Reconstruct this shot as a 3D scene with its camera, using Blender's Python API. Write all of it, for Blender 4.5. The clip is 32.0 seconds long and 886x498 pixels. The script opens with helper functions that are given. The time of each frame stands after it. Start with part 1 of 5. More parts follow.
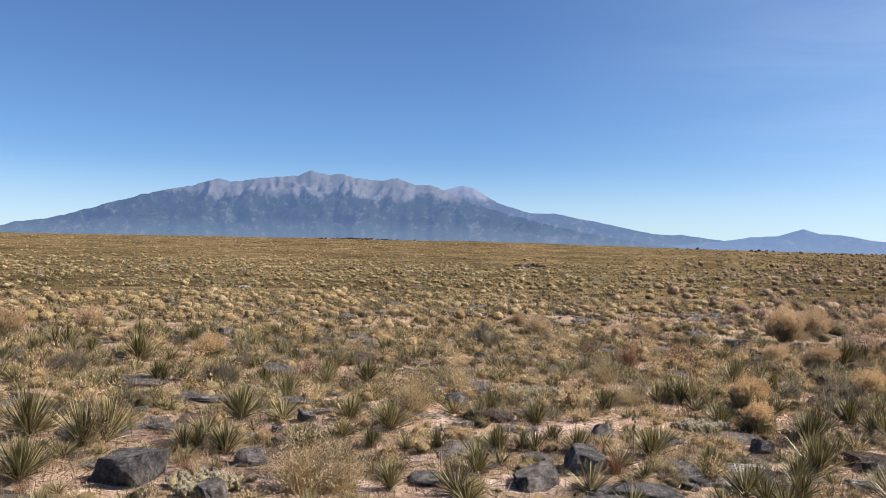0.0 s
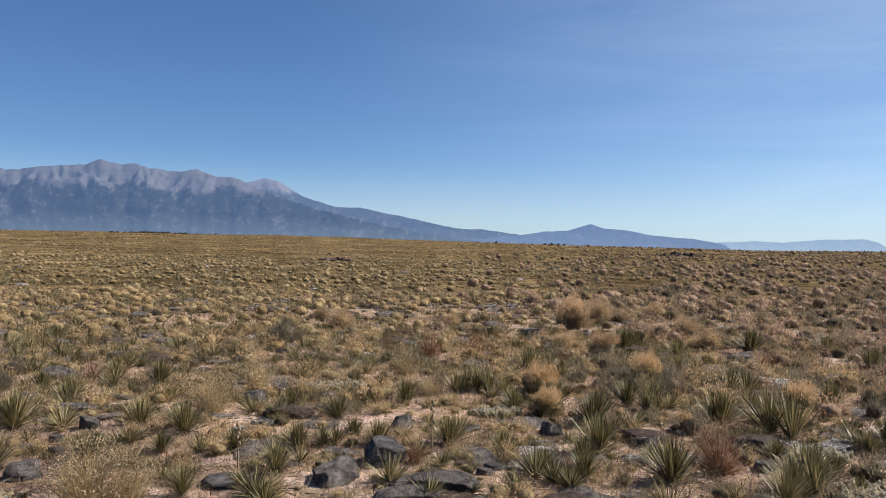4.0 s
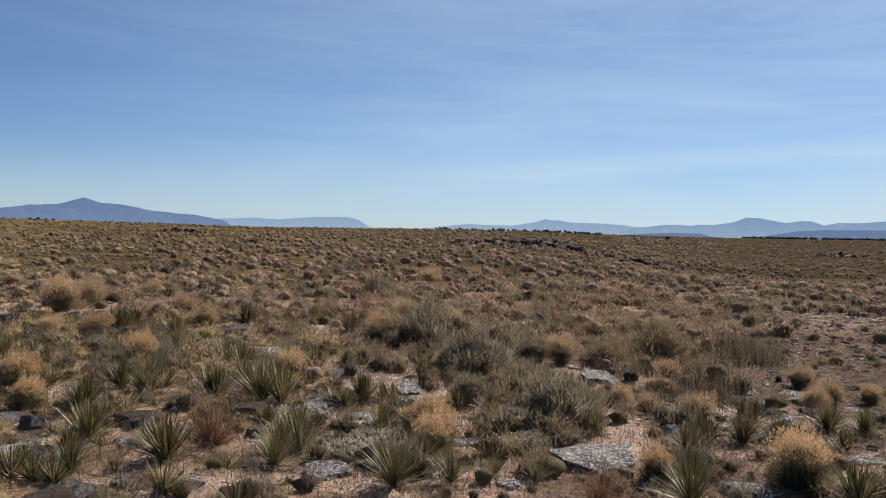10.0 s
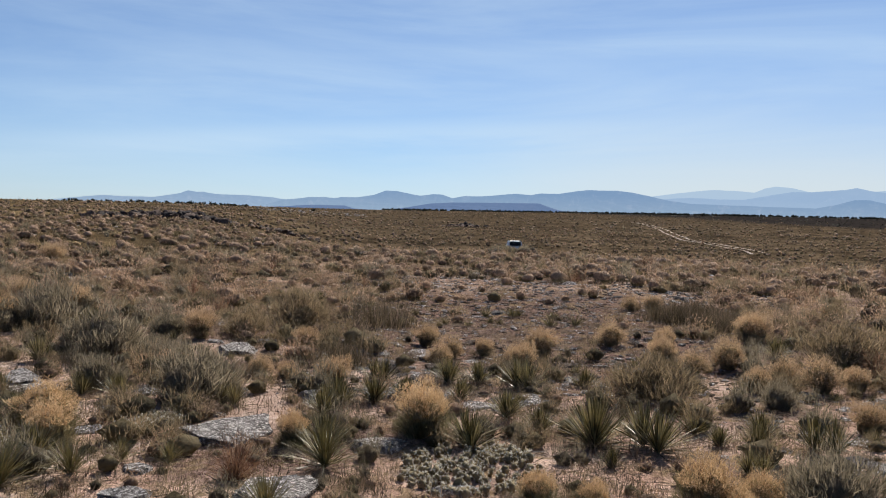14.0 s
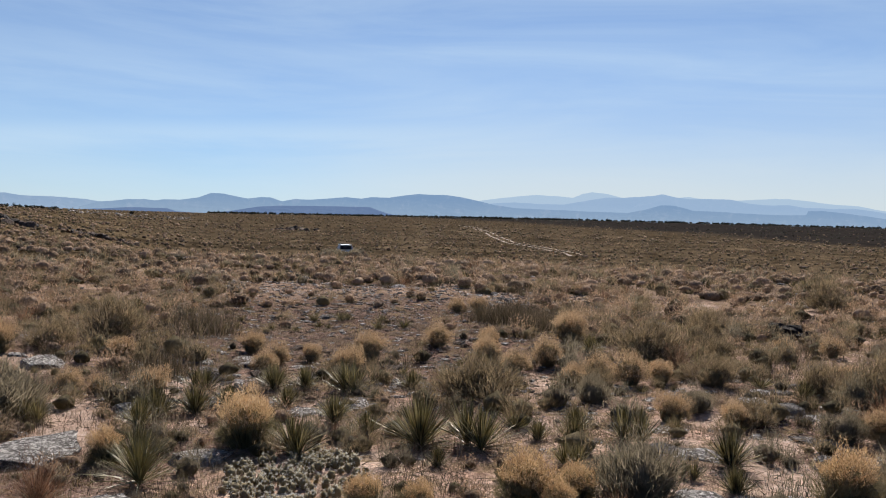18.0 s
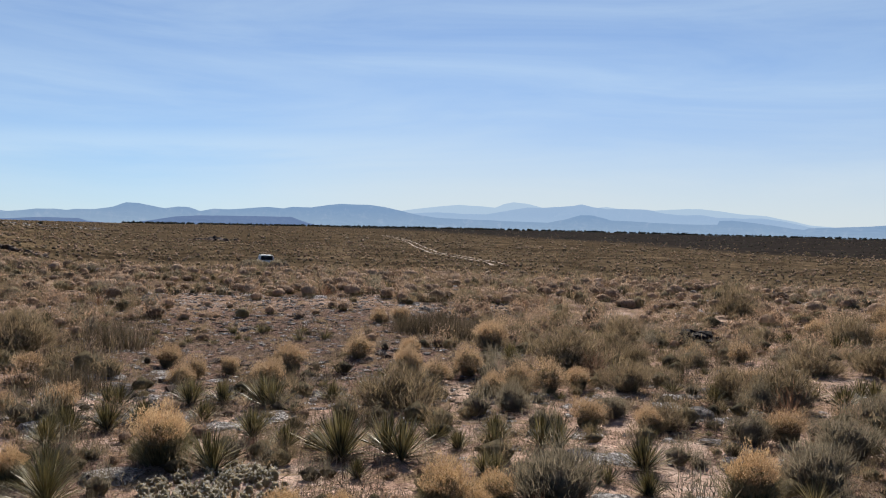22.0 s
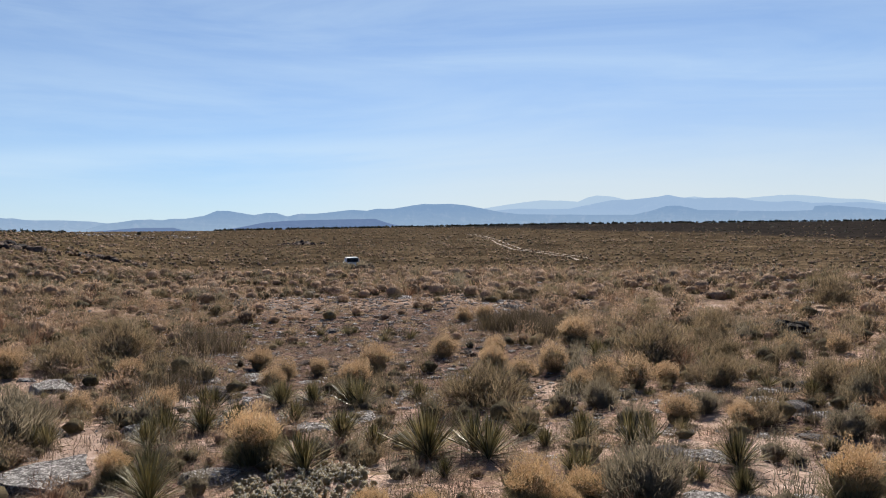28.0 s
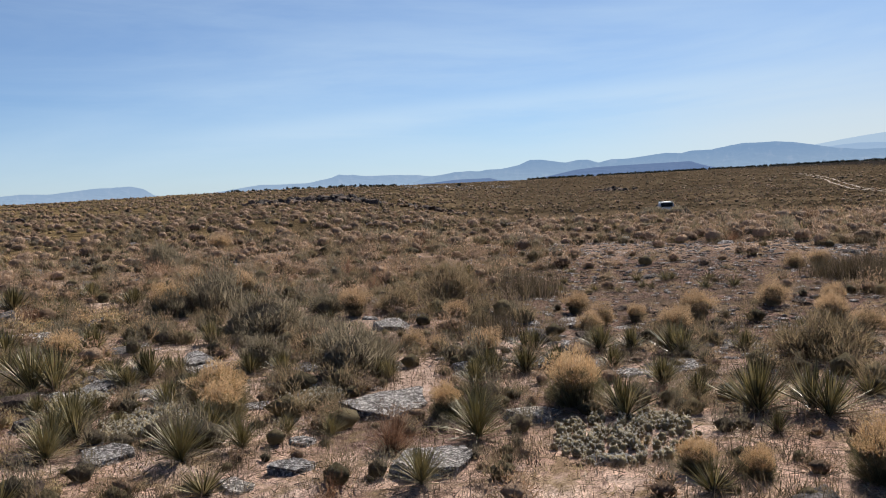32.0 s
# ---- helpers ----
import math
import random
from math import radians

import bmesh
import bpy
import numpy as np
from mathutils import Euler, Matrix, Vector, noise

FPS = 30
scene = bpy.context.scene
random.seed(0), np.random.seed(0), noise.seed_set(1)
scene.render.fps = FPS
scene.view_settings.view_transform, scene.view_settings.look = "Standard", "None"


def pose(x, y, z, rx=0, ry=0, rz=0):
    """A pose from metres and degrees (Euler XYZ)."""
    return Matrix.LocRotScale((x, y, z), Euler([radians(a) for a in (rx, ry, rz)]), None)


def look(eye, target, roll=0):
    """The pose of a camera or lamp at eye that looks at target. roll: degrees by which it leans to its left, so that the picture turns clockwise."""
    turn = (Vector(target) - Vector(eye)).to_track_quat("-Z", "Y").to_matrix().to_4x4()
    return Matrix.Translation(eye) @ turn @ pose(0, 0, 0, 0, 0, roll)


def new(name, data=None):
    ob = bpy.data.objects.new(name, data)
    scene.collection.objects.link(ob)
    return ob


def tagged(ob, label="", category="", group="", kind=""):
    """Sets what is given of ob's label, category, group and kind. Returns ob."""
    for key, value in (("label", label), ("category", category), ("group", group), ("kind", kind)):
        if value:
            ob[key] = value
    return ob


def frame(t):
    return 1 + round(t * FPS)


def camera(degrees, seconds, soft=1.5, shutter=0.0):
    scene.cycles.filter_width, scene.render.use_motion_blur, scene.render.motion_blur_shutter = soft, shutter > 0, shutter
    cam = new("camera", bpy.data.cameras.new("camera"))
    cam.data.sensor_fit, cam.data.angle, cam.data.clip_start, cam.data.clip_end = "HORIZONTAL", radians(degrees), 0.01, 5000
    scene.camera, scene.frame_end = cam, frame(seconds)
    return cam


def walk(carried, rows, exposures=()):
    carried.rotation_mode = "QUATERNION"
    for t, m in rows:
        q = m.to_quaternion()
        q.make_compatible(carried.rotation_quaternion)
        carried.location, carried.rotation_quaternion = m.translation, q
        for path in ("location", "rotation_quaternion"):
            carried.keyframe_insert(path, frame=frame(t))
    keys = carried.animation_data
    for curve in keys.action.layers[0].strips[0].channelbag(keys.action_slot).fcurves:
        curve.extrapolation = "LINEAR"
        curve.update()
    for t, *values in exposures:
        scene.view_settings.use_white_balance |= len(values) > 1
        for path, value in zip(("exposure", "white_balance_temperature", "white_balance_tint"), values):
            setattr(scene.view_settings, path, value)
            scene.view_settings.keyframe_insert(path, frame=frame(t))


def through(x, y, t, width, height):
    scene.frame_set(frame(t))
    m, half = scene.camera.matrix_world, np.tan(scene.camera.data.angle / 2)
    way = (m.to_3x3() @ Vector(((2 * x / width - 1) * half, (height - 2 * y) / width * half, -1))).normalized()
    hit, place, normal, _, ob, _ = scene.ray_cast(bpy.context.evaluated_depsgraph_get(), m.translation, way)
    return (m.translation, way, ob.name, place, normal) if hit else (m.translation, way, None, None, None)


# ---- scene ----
cam = camera(56.72, 32.0, soft=1.0)
PATH = [
    (0, (0.211, -0.168, 1.630), (-0.2168, 1.7857, 1.6200), 1.10),
    (0.5, (0.217, -0.164, 1.630), (-0.1433, 1.8030, 1.6310), 1.14),
    (1, (0.223, -0.165, 1.628), (-0.0546, 1.8156, 1.6371), 1.17),
    (1.5, (0.227, -0.165, 1.630), (0.0254, 1.8250, 1.6320), 1.34),
    (2, (0.230, -0.157, 1.629), (0.0865, 1.8375, 1.6234), 1.37),
    (2.5, (0.236, -0.151, 1.629), (0.1270, 1.8460, 1.6182), 1.16),
    (4.5, (0.251, -0.129, 1.629), (0.3572, 1.8679, 1.6134), 1.13),
    (5, (0.251, -0.134, 1.630), (0.4293, 1.8576, 1.6239), 1.16),
    (5.5, (0.249, -0.139, 1.632), (0.5108, 1.8440, 1.6338), 1.10),
    (6, (0.246, -0.141, 1.634), (0.5929, 1.8290, 1.6445), 1.08),
    (6.5, (0.250, -0.149, 1.637), (0.7030, 1.7992, 1.6436), 0.73),
    (7, (0.257, -0.161, 1.640), (0.8185, 1.7586, 1.6371), 0.46),
    (7.5, (0.268, -0.169, 1.637), (0.9250, 1.7203, 1.6200), 0.50),
    (8, (0.275, -0.167, 1.634), (1.0254, 1.6867, 1.6171), 0.72),
    (8.5, (0.277, -0.167, 1.633), (1.1463, 1.6343, 1.6206), 0.93),
    (9, (0.281, -0.164, 1.638), (1.2416, 1.5902, 1.6184), 1.24),
    (9.5, (0.292, -0.162, 1.638), (1.3361, 1.5432, 1.6066), 1.40),
    (10, (0.294, -0.155, 1.633), (1.4407, 1.4833, 1.5844), 1.44),
    (10.5, (0.311, -0.151, 1.636), (1.5503, 1.4181, 1.5753), 1.44),
    (11, (0.326, -0.168, 1.631), (1.6655, 1.3166, 1.5698), 1.40),
    (11.5, (0.331, -0.177, 1.628), (1.7578, 1.2232, 1.5643), 1.41),
    (12, (0.345, -0.181, 1.627), (1.8241, 1.1631, 1.5610), 1.44),
    (12.5, (0.359, -0.184, 1.625), (1.9033, 1.0848, 1.5528), 1.37),
    (13, (0.370, -0.191, 1.619), (1.9828, 0.9889, 1.5334), 1.51),
    (13.5, (0.381, -0.193, 1.619), (2.0542, 0.8985, 1.5245), 1.74),
    (14, (0.391, -0.190, 1.615), (2.1082, 0.8299, 1.5200), 1.50),
    (14.5, (0.397, -0.192, 1.615), (2.1335, 0.7973, 1.5301), 1.26),
    (16.5, (0.404, -0.213, 1.619), (2.2361, 0.5864, 1.5461), 1.52),
    (17, (0.408, -0.214, 1.616), (2.2623, 0.5304, 1.5454), 1.73),
    (17.5, (0.409, -0.218, 1.615), (2.2857, 0.4704, 1.5415), 1.64),
    (18, (0.412, -0.220, 1.614), (2.3021, 0.4289, 1.5389), 1.66),
    (18.5, (0.415, -0.218, 1.618), (2.3156, 0.4029, 1.5608), 1.73),
    (19, (0.408, -0.210, 1.627), (2.3187, 0.3792, 1.5799), 1.62),
    (19.5, (0.393, -0.197, 1.624), (2.3167, 0.3442, 1.5433), 1.16),
    (20, (0.397, -0.215, 1.621), (2.3237, 0.3157, 1.5451), 0.93),
    (20.5, (0.396, -0.227, 1.622), (2.3372, 0.2517, 1.5618), 1.25),
    (21, (0.388, -0.238, 1.623), (2.3337, 0.2239, 1.5797), 1.47),
    (21.5, (0.387, -0.242, 1.621), (2.3309, 0.2248, 1.5803), 1.66),
    (22, (0.391, -0.253, 1.623), (2.3340, 0.2174, 1.5770), 1.58),
    (22.5, (0.391, -0.257, 1.624), (2.3383, 0.1979, 1.5815), 1.42),
    (23, (0.391, -0.261, 1.625), (2.3492, 0.1448, 1.5837), 1.28),
    (23.5, (0.393, -0.269, 1.621), (2.3646, 0.0624, 1.5702), 1.39),
    (24, (0.396, -0.271, 1.621), (2.3785, -0.0134, 1.5628), 1.39),
    (24.5, (0.399, -0.285, 1.622), (2.3890, -0.0965, 1.5646), 1.21),
    (26.5, (0.412, -0.282, 1.624), (2.4093, -0.1914, 1.5956), 0.11),
    (27, (0.407, -0.287, 1.623), (2.3892, -0.0220, 1.5848), -0.33),
    (27.5, (0.402, -0.287, 1.626), (2.3455, 0.1814, 1.5757), -0.55),
    (28, (0.398, -0.279, 1.629), (2.2832, 0.3861, 1.5756), -0.55),
    (28.5, (0.394, -0.256, 1.628), (2.2226, 0.5521, 1.5817), -0.01),
    (29, (0.391, -0.233, 1.626), (2.1623, 0.6940, 1.5775), 0.31),
    (29.5, (0.397, -0.218, 1.625), (2.1271, 0.7833, 1.5731), 0.39),
    (30, (0.406, -0.209, 1.622), (2.1221, 0.8168, 1.5654), 0.37),
    (30.5, (0.418, -0.206, 1.622), (2.1112, 0.8569, 1.5619), 0.06),
    (31, (0.425, -0.204, 1.619), (2.0741, 0.9245, 1.5491), -1.22),
    (31.5, (0.433, -0.210, 1.612), (2.0111, 1.0118, 1.4811), -2.41),
    (32, (0.440, -0.213, 1.608), (1.9427, 1.0970, 1.4458), -2.70),
]
walk(cam, [(t, look(eye, target, roll)) for t, eye, target, roll in PATH],
     exposures=((0, 1.03), (2, 0.90), (5, 0.70), (8, 0.55), (10, 0.49), (11, 0.54), (12, 0.52), (14, 0.58), (17, 0.56), (19, 0.55), (22, 0.57), (24, 0.57), (27, 0.60), (28, 0.64), (29, 0.60), (32, 0.57)))

# ---- light ----
SUN_AZ, SUN_EL = 78.0, 43.0


def bearing(az, r, z=0.0):
    """A place r metres out at the compass angle az (0 is +y, clockwise)."""
    a = radians(az)
    return Vector((r * math.sin(a), r * math.cos(a), z))


world = bpy.data.worlds.new("sky")
scene.world = world
world.use_nodes = True
wt = world.node_tree
back = wt.nodes["Background"]
sky = wt.nodes.new("ShaderNodeTexSky")
sky.sky_type, sky.sun_disc = "NISHITA", False
sky.sun_elevation, sky.sun_rotation = radians(SUN_EL), radians(SUN_AZ)
sky.altitude, sky.air_density, sky.dust_density, sky.ozone_density = 2300, 1.0, 0.6, 4.0
# thin streaks of high cloud
where = wt.nodes.new("ShaderNodeTexCoord")
place = wt.nodes.new("ShaderNodeMapping")
place.inputs["Scale"].default_value, place.inputs["Rotation"].default_value = (1.2, 1.2, 9.0), (radians(3), radians(-4), 0)
wt.links.new(where.outputs["Generated"], place.inputs[0])
wisp = wt.nodes.new("ShaderNodeTexNoise")
wisp.inputs["Scale"].default_value, wisp.inputs["Detail"].default_value, wisp.inputs["Roughness"].default_value, wisp.inputs["Distortion"].default_value = 1.5, 7.0, 0.6, 0.6
wt.links.new(place.outputs[0], wisp.inputs["Vector"])
veil = wt.nodes.new("ShaderNodeMapRange")
for k, v in zip(range(1, 5), (0.35, 0.85, 0.0, 0.5)):
    veil.inputs[k].default_value = v
wt.links.new(wisp.outputs["Fac"], veil.inputs[0])
# the veil thickens towards the sunny quarter of the sky
toward = wt.nodes.new("ShaderNodeVectorMath")
toward.operation = "DOT_PRODUCT"
toward.inputs[1].default_value = bearing(SUN_AZ + 6, 1.0)
wt.links.new(where.outputs["Generated"], toward.inputs[0])
quarter = wt.nodes.new("ShaderNodeMapRange")
quarter.interpolation_type = "SMOOTHSTEP"
for k, v in zip(range(1, 5), (-0.1, 1.0, 0.0, 1.0)):
    quarter.inputs[k].default_value = v
wt.links.new(toward.outputs["Value"], quarter.inputs[0])
thick = wt.nodes.new("ShaderNodeMath")
thick.operation = "MULTIPLY_ADD"
wt.links.new(veil.outputs[0], thick.inputs[0])
thick.inputs[1].default_value, thick.inputs[2].default_value = 0.9, 0.26
amount = wt.nodes.new("ShaderNodeMath")
amount.operation = "MULTIPLY"
wt.links.new(thick.outputs[0], amount.inputs[0])
wt.links.new(quarter.outputs[0], amount.inputs[1])


def sky_math(op, a, b):
    n = wt.nodes.new("ShaderNodeMath")
    n.operation = op
    for sock, v in zip(n.inputs, (a, b)):
        if isinstance(v, (int, float)):
            sock.default_value = v
        else:
            wt.links.new(v, sock)
    return n.outputs[0]


def sky_share(value, lo, hi, a, b):
    n = wt.nodes.new("ShaderNodeMapRange")
    n.interpolation_type = "SMOOTHSTEP"
    for k, v in zip(range(1, 5), (lo, hi, a, b)):
        n.inputs[k].default_value = v
    wt.links.new(value, n.inputs[0])
    return n.outputs[0]


def sky_dot(way):
    n = wt.nodes.new("ShaderNodeVectorMath")
    n.operation = "DOT_PRODUCT"
    n.inputs[1].default_value = way
    wt.links.new(where.outputs["Generated"], n.inputs[0])
    return n.outputs["Value"]


def sky_way(az, el):
    return bearing(az, math.cos(radians(el)), math.sin(radians(el)))


def streak(one, other, middle, width, reach, strength):
    """A thin cloud along the arc from one direction of the sky to another."""
    across = sky_dot(sky_way(*other).cross(sky_way(*one)).normalized())
    across = sky_math("ADD", across, sky_math("MULTIPLY", sky_math("SUBTRACT", wisp.outputs["Fac"], 0.5), width * 2.2))
    middle_part = sky_share(sky_math("ABSOLUTE", across, 0.0), 0.0, width, 1.0, 0.0)
    along = sky_share(sky_dot(bearing(middle, 1.0)), math.cos(radians(reach)), math.cos(radians(reach * 0.35)), 0.0, 1.0)
    return sky_math("MULTIPLY", sky_math("MULTIPLY", middle_part, along), strength)


# two long bright streaks low over the sunny horizon
streaks = sky_math("ADD", streak((45, 4.4), (75, 5.5), 56, 0.024, 30, 0.22), streak((40, 9.5), (80, 7.5), 62, 0.05, 30, 0.09))
streaks = sky_math("ADD", streaks, amount.outputs[0])
cloud = wt.nodes.new("ShaderNodeMix")
cloud.data_type = "RGBA"
cloud.inputs[7].default_value = (10.3, 10.4, 10.0, 1)
wt.links.new(streaks, cloud.inputs[0])
wt.links.new(sky.outputs[0], cloud.inputs[6])
low_down = sky_share(sky_dot((0, 0, 1)), 0.0, 0.20, 1.0, 0.0)
sunward = sky_share(sky_dot(bearing(SUN_AZ + 18, 1.0)), 0.75, 1.0, 0.0, 1.0)
glow = wt.nodes.new("ShaderNodeMix")
glow.data_type = "RGBA"
glow.inputs[7].default_value = (11.6, 9.3, 7.2, 1)
wt.links.new(sky_math("MULTIPLY", sky_math("MULTIPLY", low_down, sunward), 0.5), glow.inputs[0])
haze = wt.nodes.new("ShaderNodeMix")
haze.data_type = "RGBA"
haze.inputs[7].default_value = (10.6, 9.6, 8.9, 1)
wt.links.new(sky_math("MULTIPLY", sky_share(sky_dot((0, 0, 1)), 0.0, 0.11, 1.0, 0.0), 0.34), haze.inputs[0])
wt.links.new(cloud.outputs[2], haze.inputs[6])
wt.links.new(haze.outputs[2], glow.inputs[6])
tint = wt.nodes.new("ShaderNodeMix")
tint.data_type, tint.blend_type = "RGBA", "MULTIPLY"
tint.inputs[0].default_value, tint.inputs[7].default_value = 1.0, (0.80, 0.99, 1.20, 1)
wt.links.new(glow.outputs[2], tint.inputs[6])
wt.links.new(tint.outputs[2], back.inputs[0])
back.inputs[1].default_value = 0.0525

lamp = bpy.data.lights.new("sun", "SUN")
lamp.energy, lamp.angle, lamp.color = 5.0, radians(0.53), (1.0, 0.935, 0.845)
sun = new("sun", lamp)
sun.matrix_world = look(bearing(SUN_AZ, 100 * math.cos(radians(SUN_EL)), 100 * math.sin(radians(SUN_EL))), (0, 0, 0))


# ---- materials ----
def material(name):
    m = bpy.data.materials.new(name)
    m.use_nodes = True
    nt = m.node_tree
    return m, nt, nt.nodes["Principled BSDF"], nt.nodes["Material Output"]


def ramp(nt, fac, stops):
    n = nt.nodes.new("ShaderNodeValToRGB")
    e = n.color_ramp.elements
    for i, (at, c) in enumerate(stops):
        k = e[i] if i < 2 else e.new(at)
        k.position, k.color = at, (*c, 1)
    nt.links.new(fac, n.inputs[0])
    return n.outputs[0]


def noise_at(nt, scale, detail=4.0, rough=0.55, stretch=None):
    g = nt.nodes.new("ShaderNodeNewGeometry")
    n = nt.nodes.new("ShaderNodeTexNoise")
    n.inputs["Scale"].default_value, n.inputs["Detail"].default_value, n.inputs["Roughness"].default_value = scale, detail, rough
    vec = g.outputs["Position"]
    if stretch:
        mp = nt.nodes.new("ShaderNodeMapping")
        mp.inputs["Scale"].default_value = stretch
        nt.links.new(vec, mp.inputs[0])
        vec = mp.outputs[0]
    nt.links.new(vec, n.inputs["Vector"])
    return n.outputs["Fac"]


def mixed(nt, fac, a, b, mode="MIX"):
    n = nt.nodes.new("ShaderNodeMix")
    n.data_type, n.blend_type = "RGBA", mode
    for sock, v in ((n.inputs[0], fac), (n.inputs[6], a), (n.inputs[7], b)):
        if isinstance(v, (int, float)):
            sock.default_value = v
        elif isinstance(v, tuple):
            sock.default_value = (*v, 1)
        else:
            nt.links.new(v, sock)
    return n.outputs[2]


def math_node(nt, op, a, b=0.0, c=None):
    n = nt.nodes.new("ShaderNodeMath")
    n.operation = op
    for sock, v in zip(n.inputs, (a, b, c)):
        if v is None:
            continue
        if isinstance(v, (int, float)):
            sock.default_value = v
        else:
            nt.links.new(v, sock)
    return n.outputs[0]


def bumped(nt, bsdf, height, strength, distance):
    b = nt.nodes.new("ShaderNodeBump")
    b.inputs["Strength"].default_value, b.inputs["Distance"].default_value = strength, distance
    nt.links.new(height, b.inputs["Height"])
    nt.links.new(b.outputs[0], bsdf.inputs["Normal"])


def leaf(name, dark, mid, light, through=0.35, rough=0.6, patch=0.9, tufts=0.0, vary=0.95, gloss=0.22):
    """Leaf, blade or stem: its colour changes from blade to blade and from plant to plant."""
    m, nt, b, out = material(name)
    g = nt.nodes.new("ShaderNodeNewGeometry")
    o = nt.nodes.new("ShaderNodeObjectInfo")
    blade = g.outputs["Random Per Island"]
    plant = noise_at(nt, patch, 2.0)
    f = math_node(nt, "MULTIPLY_ADD", blade, vary, math_node(nt, "MULTIPLY_ADD", plant, 0.5, -0.22 + 0.5 * (0.95 - vary)))
    f = math_node(nt, "MULTIPLY_ADD", o.outputs["Random"], 0.12, f)
    f = math_node(nt, "MULTIPLY_ADD", math_node(nt, "SUBTRACT", noise_at(nt, 45.0, 3.0, 0.7), 0.5), 0.5, f)
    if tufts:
        # darker gaps between tufts: stems showing, and crevice shade put into the colour
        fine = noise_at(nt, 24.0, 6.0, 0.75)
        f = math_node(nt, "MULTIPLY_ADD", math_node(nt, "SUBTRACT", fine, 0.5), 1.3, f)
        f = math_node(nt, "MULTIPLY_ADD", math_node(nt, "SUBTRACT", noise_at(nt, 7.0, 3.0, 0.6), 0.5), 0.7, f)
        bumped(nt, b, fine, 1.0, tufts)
    dark, mid, light = (tuple(q * v for v in c) for q, c in ((0.66, dark), (0.72, mid), (0.84, light)))
    col = ramp(nt, f, ((0.18, dark), (0.5, mid), (0.92, light)))
    nt.links.new(col, b.inputs["Base Color"])
    b.inputs["Roughness"].default_value = rough
    b.inputs["Specular IOR Level"].default_value = gloss
    t = nt.nodes.new("ShaderNodeBsdfTranslucent")
    nt.links.new(col, t.inputs["Color"])
    x = nt.nodes.new("ShaderNodeMixShader")
    x.inputs[0].default_value = through
    nt.links.new(b.outputs[0], x.inputs[1])
    nt.links.new(t.outputs[0], x.inputs[2])
    nt.links.new(x.outputs[0], out.inputs[0])
    return m


YUCCA = leaf("yucca_green", (0.045, 0.038, 0.014), (0.160, 0.132, 0.047), (0.46, 0.375, 0.18), 0.16, 0.45, vary=0.85, gloss=0.38)
YUCCA_DRY = leaf("yucca_dry", (0.184, 0.129, 0.075), (0.35, 0.265, 0.165), (0.50, 0.40, 0.28), 0.2, 0.7, vary=0.7, gloss=0.08)
GOLD = leaf("rabbitbrush_seed_heads", (0.44, 0.268, 0.125), (0.74, 0.485, 0.25), (0.90, 0.66, 0.40), 0.42, vary=0.5)
# backlit copy of the seed heads: the dimmer, greyer light is put into the colour
GOLD_BACKLIT = leaf("rabbitbrush_backlit_seed_heads", (0.25, 0.157, 0.092), (0.47, 0.304, 0.184), (0.70, 0.482, 0.325), 0.4, vary=0.5)
RUSH = leaf("dark_rush", (0.064, 0.050, 0.029), (0.138, 0.104, 0.060), (0.255, 0.195, 0.122), 0.3, vary=0.7)
TWIG_GREEN = leaf("rabbitbrush_stems", (0.09, 0.075, 0.036), (0.19, 0.158, 0.076), (0.32, 0.26, 0.145), 0.48, vary=0.6)
BRUSH = leaf("olive_brush_twigs", (0.128, 0.097, 0.055), (0.276, 0.205, 0.118), (0.47, 0.345, 0.213), 0.5, vary=0.6)
TAN = leaf("tan_seed_heads", (0.36, 0.23, 0.12), (0.63, 0.42, 0.235), (0.82, 0.60, 0.38), 0.42, vary=0.5)
SAGE = leaf("sagebrush_leaves", (0.115, 0.098, 0.065), (0.235, 0.193, 0.130), (0.38, 0.312, 0.22), 0.6, vary=0.6)
WOOD = leaf("woody_stems", (0.048, 0.036, 0.0264), (0.104, 0.08, 0.06), (0.192, 0.152, 0.116), 0.05)
RUSSET = leaf("russet_stems", (0.14, 0.066, 0.038), (0.26, 0.132, 0.075), (0.42, 0.25, 0.155), 0.35)
STRAW = leaf("dry_grass", (0.25, 0.165, 0.072), (0.52, 0.375, 0.185), (0.76, 0.60, 0.36), 0.42, vary=0.6)
HAY = leaf("grey_dry_grass", (0.15, 0.104, 0.071), (0.30, 0.211, 0.147), (0.46, 0.34, 0.25), 0.35, vary=0.7)
OLIVE = leaf("olive_grass", (0.0562, 0.0441, 0.0194), (0.16, 0.117, 0.0486), (0.354, 0.25, 0.13), 0.35, vary=0.7)
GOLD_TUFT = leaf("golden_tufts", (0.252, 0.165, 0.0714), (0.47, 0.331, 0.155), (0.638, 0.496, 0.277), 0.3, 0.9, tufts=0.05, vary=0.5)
# the golden tufts again, with their backlit dimness painted in
BACKLIT_TUFT = leaf("backlit_golden_tufts", (0.18, 0.118, 0.074), (0.37, 0.245, 0.158), (0.60, 0.418, 0.29), 0.3, 0.9, tufts=0.05, vary=0.5)
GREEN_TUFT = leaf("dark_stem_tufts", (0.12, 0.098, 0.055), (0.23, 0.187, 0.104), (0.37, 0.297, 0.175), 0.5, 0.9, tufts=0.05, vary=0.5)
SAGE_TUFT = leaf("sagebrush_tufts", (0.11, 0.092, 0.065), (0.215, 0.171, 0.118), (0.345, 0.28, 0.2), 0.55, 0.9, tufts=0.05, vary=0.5)
